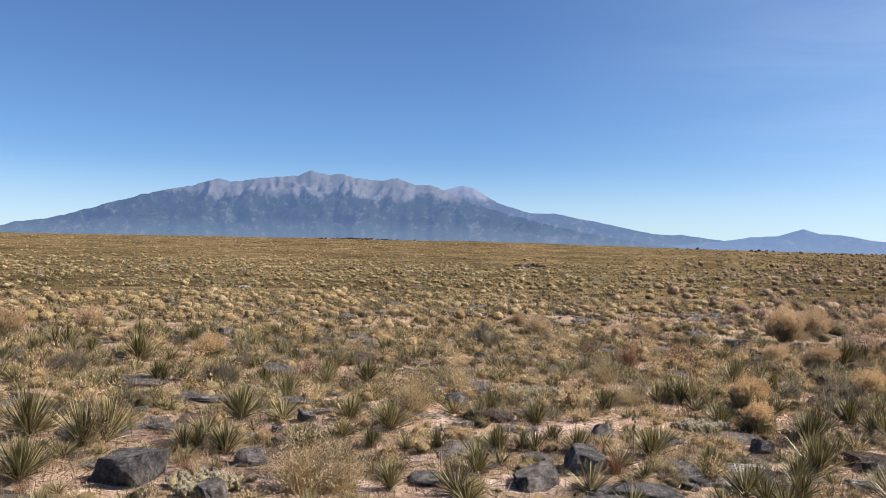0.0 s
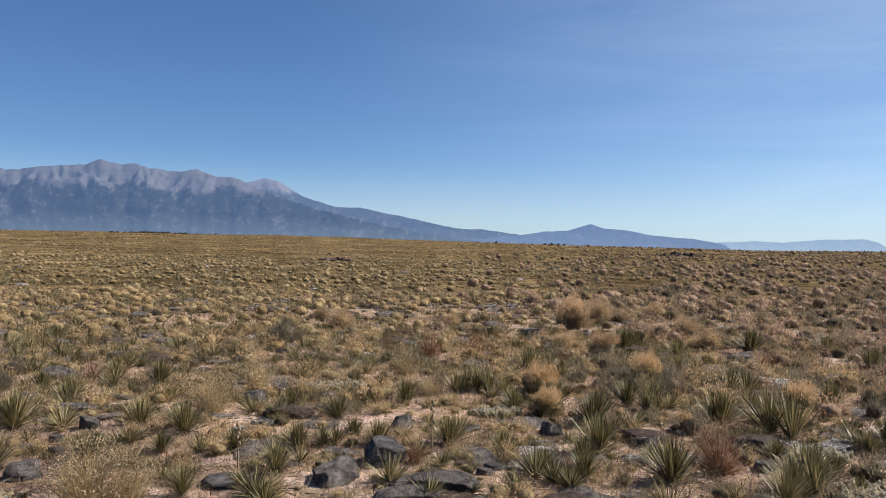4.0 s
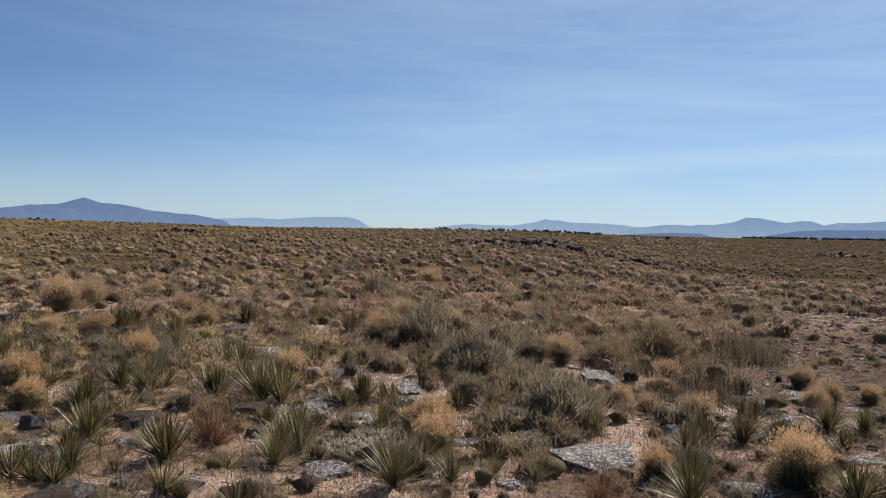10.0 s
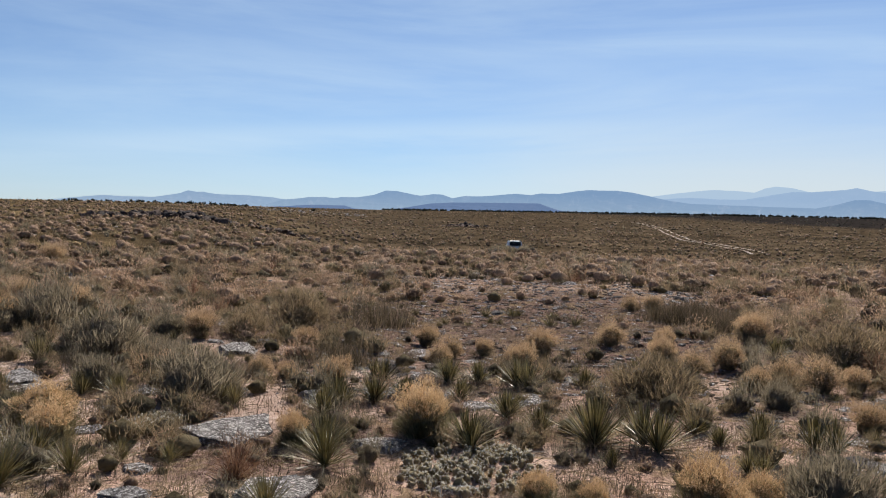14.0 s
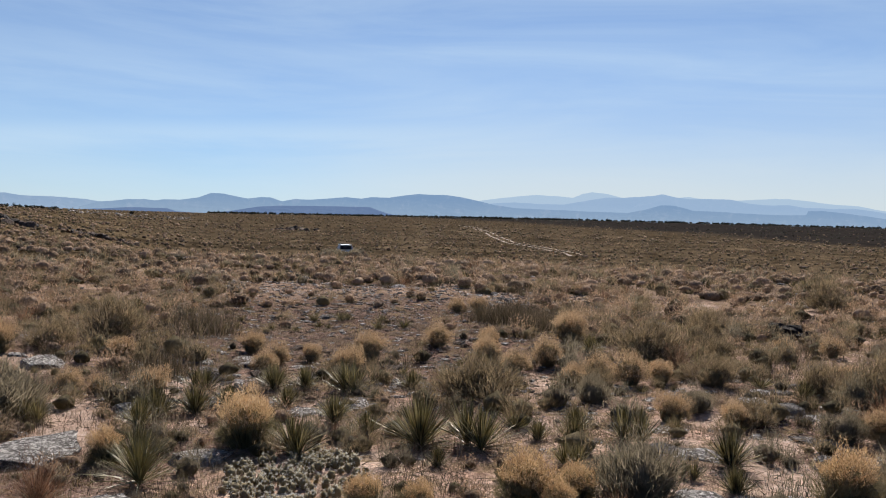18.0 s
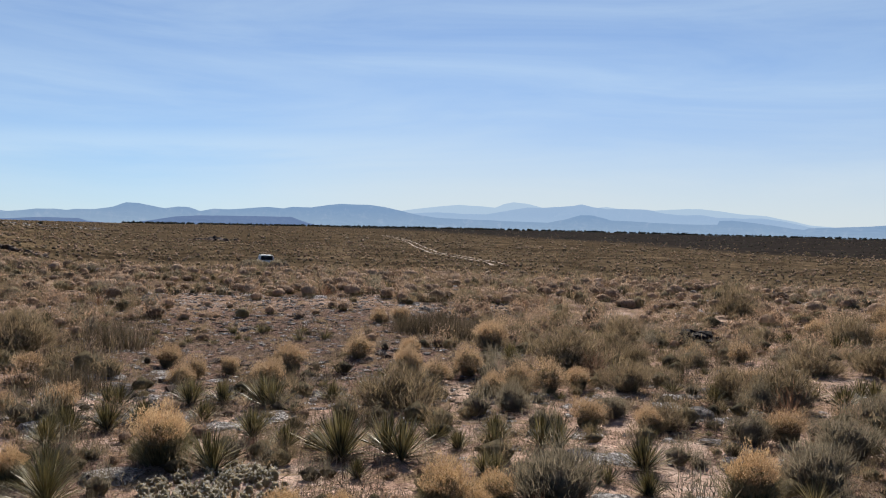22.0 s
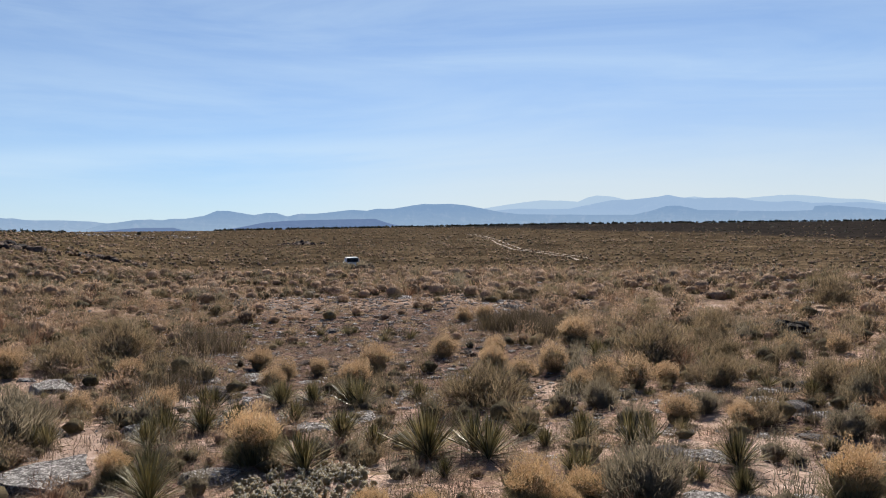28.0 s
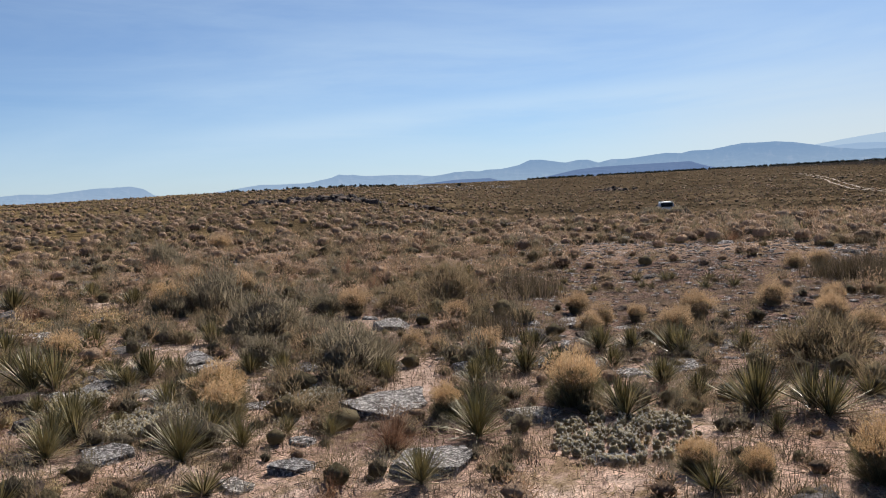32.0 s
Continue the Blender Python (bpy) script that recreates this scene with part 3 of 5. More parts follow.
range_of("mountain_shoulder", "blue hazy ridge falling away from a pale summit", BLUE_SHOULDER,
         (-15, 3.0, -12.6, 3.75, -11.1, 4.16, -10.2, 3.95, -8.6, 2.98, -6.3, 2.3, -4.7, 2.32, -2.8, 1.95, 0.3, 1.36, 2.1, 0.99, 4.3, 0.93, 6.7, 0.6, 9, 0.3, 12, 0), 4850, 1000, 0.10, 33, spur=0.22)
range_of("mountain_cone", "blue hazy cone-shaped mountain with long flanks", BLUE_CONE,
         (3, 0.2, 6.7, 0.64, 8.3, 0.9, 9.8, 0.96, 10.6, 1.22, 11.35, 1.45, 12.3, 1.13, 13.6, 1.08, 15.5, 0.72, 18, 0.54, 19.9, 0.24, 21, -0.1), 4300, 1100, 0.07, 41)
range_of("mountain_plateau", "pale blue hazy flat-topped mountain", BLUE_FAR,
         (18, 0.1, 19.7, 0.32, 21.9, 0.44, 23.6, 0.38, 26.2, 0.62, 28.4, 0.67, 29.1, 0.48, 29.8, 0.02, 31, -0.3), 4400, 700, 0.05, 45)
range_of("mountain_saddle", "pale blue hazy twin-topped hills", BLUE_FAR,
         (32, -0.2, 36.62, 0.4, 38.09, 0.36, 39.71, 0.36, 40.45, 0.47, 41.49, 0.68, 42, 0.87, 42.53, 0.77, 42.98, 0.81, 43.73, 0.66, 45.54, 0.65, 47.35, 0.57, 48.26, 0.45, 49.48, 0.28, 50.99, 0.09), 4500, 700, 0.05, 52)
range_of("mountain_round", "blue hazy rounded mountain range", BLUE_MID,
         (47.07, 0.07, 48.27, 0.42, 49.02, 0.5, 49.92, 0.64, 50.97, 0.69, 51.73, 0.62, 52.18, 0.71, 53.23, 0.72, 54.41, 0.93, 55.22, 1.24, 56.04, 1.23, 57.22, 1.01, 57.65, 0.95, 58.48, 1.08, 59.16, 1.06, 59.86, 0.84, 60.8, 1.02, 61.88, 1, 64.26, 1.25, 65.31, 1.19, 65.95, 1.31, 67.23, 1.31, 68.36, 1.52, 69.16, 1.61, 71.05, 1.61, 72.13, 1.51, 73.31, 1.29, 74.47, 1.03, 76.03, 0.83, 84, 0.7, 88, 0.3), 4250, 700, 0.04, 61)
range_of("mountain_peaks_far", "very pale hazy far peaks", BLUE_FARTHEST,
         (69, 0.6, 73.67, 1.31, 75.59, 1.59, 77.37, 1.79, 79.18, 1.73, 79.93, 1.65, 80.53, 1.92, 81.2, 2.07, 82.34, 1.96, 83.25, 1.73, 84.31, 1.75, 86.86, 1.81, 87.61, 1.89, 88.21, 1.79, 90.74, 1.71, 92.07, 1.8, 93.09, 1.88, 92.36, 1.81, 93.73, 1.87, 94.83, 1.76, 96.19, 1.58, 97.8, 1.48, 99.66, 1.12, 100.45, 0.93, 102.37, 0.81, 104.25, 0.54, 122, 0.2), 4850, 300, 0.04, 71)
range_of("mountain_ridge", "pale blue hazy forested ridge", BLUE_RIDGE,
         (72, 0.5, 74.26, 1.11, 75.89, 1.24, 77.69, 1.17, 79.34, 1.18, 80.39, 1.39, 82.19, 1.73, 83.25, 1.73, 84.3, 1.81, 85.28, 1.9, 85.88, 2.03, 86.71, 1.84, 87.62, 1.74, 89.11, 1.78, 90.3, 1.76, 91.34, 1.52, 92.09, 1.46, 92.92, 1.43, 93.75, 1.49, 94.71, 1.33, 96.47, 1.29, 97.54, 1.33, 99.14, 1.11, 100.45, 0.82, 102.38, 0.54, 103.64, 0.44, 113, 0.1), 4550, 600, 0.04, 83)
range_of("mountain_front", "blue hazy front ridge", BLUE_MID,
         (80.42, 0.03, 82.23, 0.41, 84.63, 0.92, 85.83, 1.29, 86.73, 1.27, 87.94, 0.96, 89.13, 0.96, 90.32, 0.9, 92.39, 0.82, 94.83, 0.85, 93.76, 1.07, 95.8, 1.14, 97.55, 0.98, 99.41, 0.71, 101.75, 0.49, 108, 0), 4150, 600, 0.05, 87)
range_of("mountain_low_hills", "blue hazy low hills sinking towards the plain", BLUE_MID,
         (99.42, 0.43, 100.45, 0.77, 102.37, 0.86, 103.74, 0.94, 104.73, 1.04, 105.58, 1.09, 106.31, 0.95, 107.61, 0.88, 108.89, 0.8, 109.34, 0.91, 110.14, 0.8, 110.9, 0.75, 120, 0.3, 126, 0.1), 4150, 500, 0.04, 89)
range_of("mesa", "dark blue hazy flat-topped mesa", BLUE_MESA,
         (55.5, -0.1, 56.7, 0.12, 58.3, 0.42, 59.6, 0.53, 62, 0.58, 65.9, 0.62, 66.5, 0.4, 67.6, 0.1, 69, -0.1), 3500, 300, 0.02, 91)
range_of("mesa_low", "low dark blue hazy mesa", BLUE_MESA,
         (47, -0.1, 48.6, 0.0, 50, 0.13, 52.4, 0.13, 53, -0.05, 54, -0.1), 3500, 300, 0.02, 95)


# ---- plants: shapes ----
def unit(d):
    return d / np.maximum(np.linalg.norm(d, axis=1, keepdims=True), 1e-9)


def heading(az, el):
    return np.stack([np.cos(el) * np.cos(az), np.cos(el) * np.sin(az), np.sin(el)], -1)


def slivers(rng, base, way, length, width, mat, face=None):
    """One thin pointed triangle for each base; face: the way that most of them face."""
    n = len(base)
    other = rng.normal(size=(n, 3)) if face is None else face + 0.45 * rng.normal(size=(n, 3))
    side = unit(np.cross(way, other)) * (np.broadcast_to(width, n) / 2)[:, None]
    tip = base + way * np.broadcast_to(length, n)[:, None]
    V = np.stack([base - side, base + side, tip], 1).reshape(-1, 3)
    return V, np.arange(3 * n).reshape(-1, 3), np.full(n, mat)


def ribbons(rng, base, way, length, width, droop, mat):
    """Long stiff leaves that taper to a point and bend under their weight."""
    n = len(base)
    length, width, droop = (np.broadcast_to(v, n).astype(float) for v in (length, width, droop))
    flat = np.stack([-way[:, 1], way[:, 0], np.zeros(n)], -1)
    side = unit(unit(flat + 1e-6) + 0.35 * rng.normal(size=(n, 3)))
    rows = []
    for t, w in ((0.0, 0.75), (0.4, 1.0), (0.75, 0.6)):
        mid = base + way * (length * t)[:, None]
        mid[:, 2] -= droop * length * t * t
        s = side * (width * w / 2)[:, None]
        rows += [mid - s, mid + s]
    tip = base + way * length[:, None]
    tip[:, 2] -= droop * length
    V = np.stack(rows + [tip], 1).reshape(-1, 3)
    one = np.array([(0, 1, 3), (0, 3, 2), (2, 3, 5), (2, 5, 4), (4, 5, 6)])
    T = (one[None] + 7 * np.arange(n)[:, None, None]).reshape(-1, 3)
    return V, T, np.full(len(T), mat)


def dome(rng, n, low, high, inner=0.9, tall=0.8, lumps=0.16):
    """Places on the shell of a lumpy dome one metre wide."""
    az, el = rng.uniform(0, 2 * np.pi, n), np.arcsin(rng.uniform(np.sin(low), np.sin(high), n))
    d = heading(az, el)
    k = rng.integers(0, 1000)
    lump = 1 + lumps * 2 * (lattice(az * 1.3 + k, el * 2.1 + k, 4) - 0.5) + lumps * (lattice(az * 4 + k, el * 4, 8) - 0.5)
    P = d * (0.5 * rng.uniform(inner, 1.0, n) * lump)[:, None]
    P[:, 2] *= 2 * tall
    return P, d


def stems(rng, n, width, mat, low=0.25, spread=0.07, tall=0.8):
    P, d = dome(rng, n, low, 1.5, 0.75, tall)
    B = np.concatenate([rng.normal(size=(n, 2)) * spread * 0.5, np.full((n, 1), -0.02)], 1)
    way = P - B
    L = np.linalg.norm(way, axis=1)
    return slivers(rng, B, unit(way), L, width, mat)


def broom(rng, n, width, mat=0, tall=0.78):
    """Fine upright stems from the foot of a bush to its shell."""
    P, d = dome(rng, n, 0.12, 1.3, 0.88, tall)
    B = P * np.array([0.45, 0.45, 0.0])
    return slivers(rng, B, unit(P - B), np.linalg.norm(P - B, axis=1), width, mat)


def yucca_leaves(rng, n, width=0.022):
    """A rosette or two of stiff narrow leaves, the lower ones spreading."""
    az = np.arange(n) * 2.39996 + rng.normal(size=n) * 0.25
    el = np.radians(14 + 74 * rng.beta(1.6, 1.15, n))
    way = heading(az, el)
    head = (rng.random(n) < 0.35)[:, None] * np.array([[rng.uniform(-0.22, 0.22), rng.uniform(-0.22, 0.22), 0.0]])
    base = np.concatenate([way[:, :2] * 0.035, rng.uniform(0.0, 0.07, (n, 1))], 1) + head
    return ribbons(rng, base, way, rng.uniform(0.42, 0.56, n) * (1 - 0.04 * np.sin(el)), width * rng.uniform(0.7, 1.2, n), rng.uniform(-0.04, 0.14, n), 0)


def yucca_dry(rng, n, width=0.02, mat=0):
    az = rng.uniform(0, 2 * np.pi, n)
    way = heading(az, np.radians(rng.uniform(-2, 26, n)))
    base = np.concatenate([way[:, :2] * 0.03, rng.uniform(0.0, 0.04, (n, 1))], 1)
    return ribbons(rng, base, way, rng.uniform(0.25, 0.5, n), width * rng.uniform(0.6, 1.1, n), rng.uniform(0.05, 0.25, n), mat)


def twigs_and_leaves(rng, n, mat, length=0.10, width=0.014, low=0.05, high=1.45, inner=0.35, tall=0.8):
    P, d = dome(rng, n, low, high, inner, tall)
    way = unit(d + np.array([0, 0, 0.6]) + 0.45 * rng.normal(size=(n, 3)))
    return slivers(rng, P - way * length * 0.5, way, length * rng.uniform(0.6, 1.3, n), width, mat)


def sphere_of(level):
    bm = bmesh.new()
    bmesh.ops.create_icosphere(bm, subdivisions=level, radius=1.0)
    V = np.array([v.co for v in bm.verts])
    T = np.array([[v.index for v in f.verts] for f in bm.faces])
    bm.free()
    return V, T


def brush(rng, n, width, mat, tall=0.78, clumps=15):
    """Soft upright twigs in loose tufts of uneven height, their ends spread and tangled."""
    a, r = rng.uniform(0, 2 * np.pi, clumps), 0.42 * np.sqrt(rng.uniform(0, 1, clumps))
    high = tall * (1 - 0.5 * (r / 0.42) ** 2) * rng.uniform(0.55, 1.12, clumps)
    k = rng.integers(0, clumps, n)
    up = rng.uniform(0.3, 1.05, n)
    tip = np.stack([r[k] * np.cos(a[k]), r[k] * np.sin(a[k]), high[k] * up], -1)
    tip[:, :2] += (0.05 + 0.045 * up[:, None]) * rng.normal(size=(n, 2))
    foot = tip * np.array([0.6, 0.6, 0.0])
    way = unit(unit(tip - foot) + 0.28 * rng.normal(size=(n, 3)))
    length = rng.uniform(0.07, 0.22, n) * (0.6 + width * 30)
    return slivers(rng, tip - way * length[:, None] * 0.6, way, length, width * rng.uniform(0.7, 1.3, n), mat)


def mound(rng, rings, around, low_mat, top_mat, cut, tall=0.78, wide=0.47, lumps=0.30, start=0.0):
    """A dense bush as one closed, lumpy cushion that swells above its foot; start: where it begins, as a share of its height."""
    u = np.linspace(start, 0.93 if rings > 3 else 0.72 if rings > 2 else 0.5, rings)
    prof = np.where(u < 0.5, 0.68 + 0.32 * np.sin(np.pi * u), np.sqrt(np.clip(1 - ((u - 0.5) / 0.5) ** 2, 0, 1)))
    a = np.arange(around) * 2 * np.pi / around
    A, U = np.meshgrid(a, u)
    k = rng.integers(0, 1000)
    cx, cy = np.cos(A), np.sin(A)
    lump = 1 + lumps * (fractal(cx * 1.7 + k, cy * 1.7 + U * 2.2 + k, 6, 3) - 0.5) * 2
    r = wide * prof[:, None] * lump
    z = U * tall * (1 + 0.5 * lumps * (fractal(cx * 2.1 + k, cy * 2.1 + U + k, 9, 2) - 0.5) * 2)
    V = np.concatenate([np.stack([r * cx, r * cy, z], -1).reshape(-1, 3), [[0, 0, tall]]])
    T = []
    for i in range(rings - 1):
        for j in range(around):
            p, q = i * around + j, i * around + (j + 1) % around
            T += [(p, q, q + around), (p, q + around, p + around)]
    top = (rings - 1) * around
    T += [(top + j, top + (j + 1) % around, rings * around) for j in range(around)]
    T = np.array(T)
    h = V[T].mean(1)[:, 2] / tall + 0.07 * rng.normal(size=len(T))
    return V, T, np.where(h > cut, top_mat, low_mat)


def lying_on(rng, d):
    """Ways that lie over the surface facing d, a little raised."""
    return unit(unit(np.cross(d, rng.normal(size=d.shape))) + 0.45 * d)


def heads(rng, n, mat, size=0.05, low=0.45, tall=0.8, lumps=0.16):
    P, d = dome(rng, n, low, 1.55, 0.86, tall, lumps)
    a = slivers(rng, P, lying_on(rng, d), size * rng.uniform(0.6, 1.3, n), size * 0.62, mat, d)
    b = slivers(rng, P, unit(d + 0.8 * rng.normal(size=(n, 3))), size * rng.uniform(0.6, 1.3, n), size * 0.62, mat)
    return joined([a, b])


def grass(rng, n, length, width, mat, spread=0.25, low=35, droop=0.25):
    base = np.concatenate([rng.normal(size=(n, 2)) * spread * 0.4, np.full((n, 1), -0.01)], 1)
    way = unit(heading(rng.uniform(0, 2 * np.pi, n), np.radians(rng.uniform(low, 89, n))))
    return slivers(rng, base, way, length * rng.uniform(0.5, 1.1, n), width, mat)


def recoloured(piece, m):
    V, T, M = piece
    return V, T, np.full(len(T), m)


def thing(name, label, category, group, x, y, size, turn, sink=0.0, high=1.0):
    ob = new(name)
    z = float(land(x, y)) - sink
    ob.matrix_basis = Matrix.LocRotScale((x, y, z), Euler((0, 0, turn)), (size, size, size * high))
    ob.empty_display_size = 0.1
    return tagged(ob, label, category, group)


# ---- plants: one by one, where they stand ----
YUCCA_AT_A = (
    (-7.45, 8.88, 0.38), (-3.67, 4.58, 0.43), (-4.55, 5.71, 0.55), (-7.76, 9.74, 0.41), (-7.77, 10.51, 0.48), (-7.22, 10.3, 0.36), (-3.73, 5.57, 0.53), (-5.15, 7.79, 0.27),
    (-7.26, 11.55, 0.44), (-6.03, 9.6, 0.55), (-4.97, 8.32, 0.38), (-4.66, 8.4, 0.28), (-6.58, 12.05, 0.39), (-2.95, 5.6, 0.3), (-2.71, 5.58, 0.34), (-3.15, 6.77, 0.47),
    (-3.83, 8.69, 0.29), (-5.36, 12.52, 0.33), (-3.28, 8.02, 0.32), (-4.04, 10.1, 0.31), (-2.21, 5.87, 0.29), (-3.35, 9.49, 0.33), (-2.17, 6.97, 0.33), (-2.67, 9, 0.42),
    (-1.73, 6.09, 0.21), (-3.19, 11.43, 0.34), (-1.73, 6.72, 0.38), (-1.27, 5.1, 0.32), (-3.08, 13.18, 0.38), (-1.2, 6.16, 0.24), (-0.93, 5.16, 0.16), (-0.75, 5.55, 0.29))
YUCCA_AT_B = (
    (-1.01, 7.7, 0.29), (-0.73, 6.2, 0.29), (-0.53, 6.26, 0.26), (-0.52, 7.34, 0.33), (-0.52, 9.22, 0.23), (-0.31, 6.64, 0.22), (-0.23, 9.21, 0.23), (-0.09, 6.29, 0.29),
    (0.05, 8.11, 0.3), (0.59, 8.64, 0.35), (0.46, 6.36, 0.32), (0.83, 8.73, 0.39), (0.87, 6.28, 0.26), (1.12, 7.78, 0.32), (1.54, 9.96, 0.45), (1.92, 9.84, 0.36),
    (1.12, 5.65, 0.26), (1.41, 5.78, 0.32), (1.82, 7.33, 0.44), (1.88, 7.56, 0.38), (1.36, 5.44, 0.29), (1.64, 6.26, 0.42), (3.39, 12.79, 0.48), (3.52, 12.9, 0.49),
    (2.31, 8.08, 0.37), (2.43, 7.84, 0.33), (1.95, 5.91, 0.21), (3.89, 11.69, 0.41), (1.93, 5.33, 0.43), (3.01, 7.37, 0.5), (3.65, 8.91, 0.44), (5.3, 12.44, 0.55))
YUCCA_AT_C = (
    (3.33, 7.08, 0.58), (3.01, 6.18, 0.26), (2.52, 4.92, 0.43), (6.64, 12.8, 0.41), (2.94, 5.49, 0.44), (4.47, 8.23, 0.35), (2.88, 5.29, 0.4), (3.25, 5.74, 0.22),
    (6.56, 11.23, 0.48), (3.88, 6.6, 0.28), (3.86, 6.44, 0.28), (3.22, 5.37, 0.18), (4.13, 6.54, 0.37), (4.3, 6.51, 0.26), (3.66, 5.44, 0.33), (4.02, 5.67, 0.29),
    (2.98, 4.15, 0.46), (5.25, 7.29, 0.33), (3.43, 4.52, 0.3), (4.16, 5.29, 0.31), (6.88, 8.67, 0.41), (4.72, 5.86, 0.27), (3.34, 4.04, 0.34), (4.78, 5.45, 0.29),
    (3.67, 4.01, 0.22), (3.85, 3.8, 0.24), (5.14, 4.54, 0.25), (10.99, 8.43, 0.33), (3.5, 2.68, 0.34), (5.37, 3.83, 0.29), (4.7, 3.27, 0.34), (5.73, 3.96, 0.3))
YUCCA_AT_D = (
    (4.33, 2.96, 0.48), (5.64, 3.85, 0.27), (5.92, 3.71, 0.33), (6.7, 4.17, 0.34), (6.34, 3.68, 0.29), (7, 3.65, 0.34), (6.49, 3.21, 0.26), (7.2, 3.44, 0.31),
    (5.27, 2.48, 0.37), (6.06, 2.57, 0.31), (7.21, 3.02, 0.4), (5.95, 2.25, 0.28), (7.63, 2.51, 0.28), (5.87, 1.78, 0.52), (5.43, 1.5, 0.18), (5.91, 1.34, 0.5),
    (6.31, 1.03, 0.22), (5.74, 0.72, 0.25), (10.42, 1.29, 0.33), (6.48, 0.79, 0.23), (6.65, 0.81, 0.29), (10.62, 0.79, 0.41), (6.61, 0.44, 0.36), (10.75, 0.43, 0.42),
    (5.81, -0.09, 0.2), (6.14, -0.32, 0.36), (5.66, -0.33, 0.24), (8.75, -0.98, 0.27), (13.69, -2.48, 0.32), (13.27, -3.18, 0.47), (9, -2.2, 0.36), (9.43, -2.58, 0.34))
YUCCA_AT_E = (
    (6.98, -2.16, 0.31), (5.76, -1.8, 0.31), (7.31, -2.32, 0.39), (11.68, -3.78, 0.39), (6.58, -2.21, 0.36), (7.19, -2.71, 0.24), (6.02, -2.4, 0.33), (6.79, -2.82, 0.32),
    (5.8, -2.83, 0.28))
YUCCA_AT = YUCCA_AT_A + YUCCA_AT_B + YUCCA_AT_C + YUCCA_AT_D + YUCCA_AT_E
RABBITBRUSH_AT_A = (
    (-9.5, 11.39, 0.54), (-8.79, 12.47, 0.49), (-5.25, 10.02, 0.51), (-1.86, 16.61, 0.34), (-1.29, 14.97, 0.48), (0.74, 15.2, 0.37), (1.46, 8.3, 0.55), (1.4, 7.54, 0.38),
    (2.39, 12.41, 0.38), (3.11, 15.68, 0.7), (4.01, 17.59, 0.66), (3.9, 17.09, 0.56), (2.96, 12.15, 0.45), (5.45, 18.41, 0.47), (2.85, 9.38, 0.47), (4.89, 14.32, 0.5),
    (2.6, 7.13, 0.21), (4.69, 12.64, 0.44), (4.06, 8.08, 0.41), (6.09, 9.49, 0.6), (8.26, 12.33, 0.48), (13.08, 18.71, 0.65), (3.94, 5.19, 0.51), (7.98, 10.49, 0.43),
    (3.66, 4.73, 0.41), (7.18, 7.13, 0.4), (6.23, 5.28, 0.23), (6.07, 4.8, 0.22), (7.53, 5.8, 0.3), (4.57, 3.42, 0.27), (6.28, 4.42, 0.33), (8.67, 4.92, 0.33))
RABBITBRUSH_AT_B = (
    (7.8, 4.23, 0.26), (5.27, 2.83, 0.47), (8.23, 4.33, 0.27), (8.52, 4.07, 0.26), (7.87, 3.31, 0.37), (8.85, 3.51, 0.41), (4.5, 1.61, 0.26), (9.92, 3.08, 0.34),
    (13.94, 4.14, 0.28), (4.6, 1.31, 0.2), (13.87, 3.73, 0.36), (10.37, 2.56, 0.31), (9.37, 2.29, 0.37), (9.05, 1.88, 0.32), (4.89, 0.78, 0.40), (9.44, 1.6, 0.37),
    (5.20, 0.56, 0.33), (4.79, 0.59, 0.29), (11.31, 1.68, 0.44), (11.08, 1.64, 0.48), (8.55, 1.16, 0.3), (9.07, 0.99, 0.3), (8.75, 0.62, 0.37), (9, 0.34, 0.3),
    (7.44, 0.15, 0.32), (7.45, -0.35, 0.26), (11.63, -0.97, 0.27), (11.55, -1.53, 0.29), (9.79, -1.48, 0.27), (5.51, -0.93, 0.42), (7.46, -1.45, 0.32), (15.21, -3.12, 0.39))
RABBITBRUSH_AT_C = (
    (17.82, -4.92, 0.57), (14.84, -4.15, 0.43), (13.88, -3.92, 0.45), (14.2, -5.15, 0.48), (10.61, -3.93, 0.45), (9.09, -3.68, 0.35), (11.8, -5.23, 0.56), (16.15, -7.39, 0.57),
    (10.91, -5.23, 0.38))
RABBITBRUSH_AT = RABBITBRUSH_AT_A + RABBITBRUSH_AT_B + RABBITBRUSH_AT_C
STRAW_BUSH_AT = (
    (-3.78, 5.47, 0.36), (-1.82, 4.94, 0.58), (-1.59, 5.03, 0.38), (-1.76, 7.6, 0.55), (-1.64, 9.13, 0.45), (-0.58, 7.44, 0.25), (0.01, 9.79, 0.44), (0.33, 8.55, 0.31))
SAGEBRUSH_AT = (
    (-6.2, 8.38, 0.38), (-4.19, 8.35, 0.37), (-1.95, 12.75, 0.52), (9.63, 15.55, 0.82), (6.11, 9.34, 0.55), (6.65, 9.24, 0.78), (5.64, 7.27, 0.41), (5.84, 7.08, 0.69),
    (4.99, 6.01, 0.42), (5.91, 6.39, 0.41), (7.09, 7.55, 0.41), (5.01, 4.9, 0.64), (5.55, 5.24, 0.45), (7.88, 0.86, 0.31), (5.29, 0.21, 0.5),
    (7.88, -0.03, 0.3), (7.37, -1.15, 0.32), (8.59, -1.38, 0.37), (8.68, -1.67, 0.37), (6.09, -1.4, 0.43), (7.19, -1.83, 0.43), (8.33, -2.32, 0.37), (8.26, -2.6, 0.27),
    (6.78, -3.24, 0.59), (8.17, -3.98, 0.43))
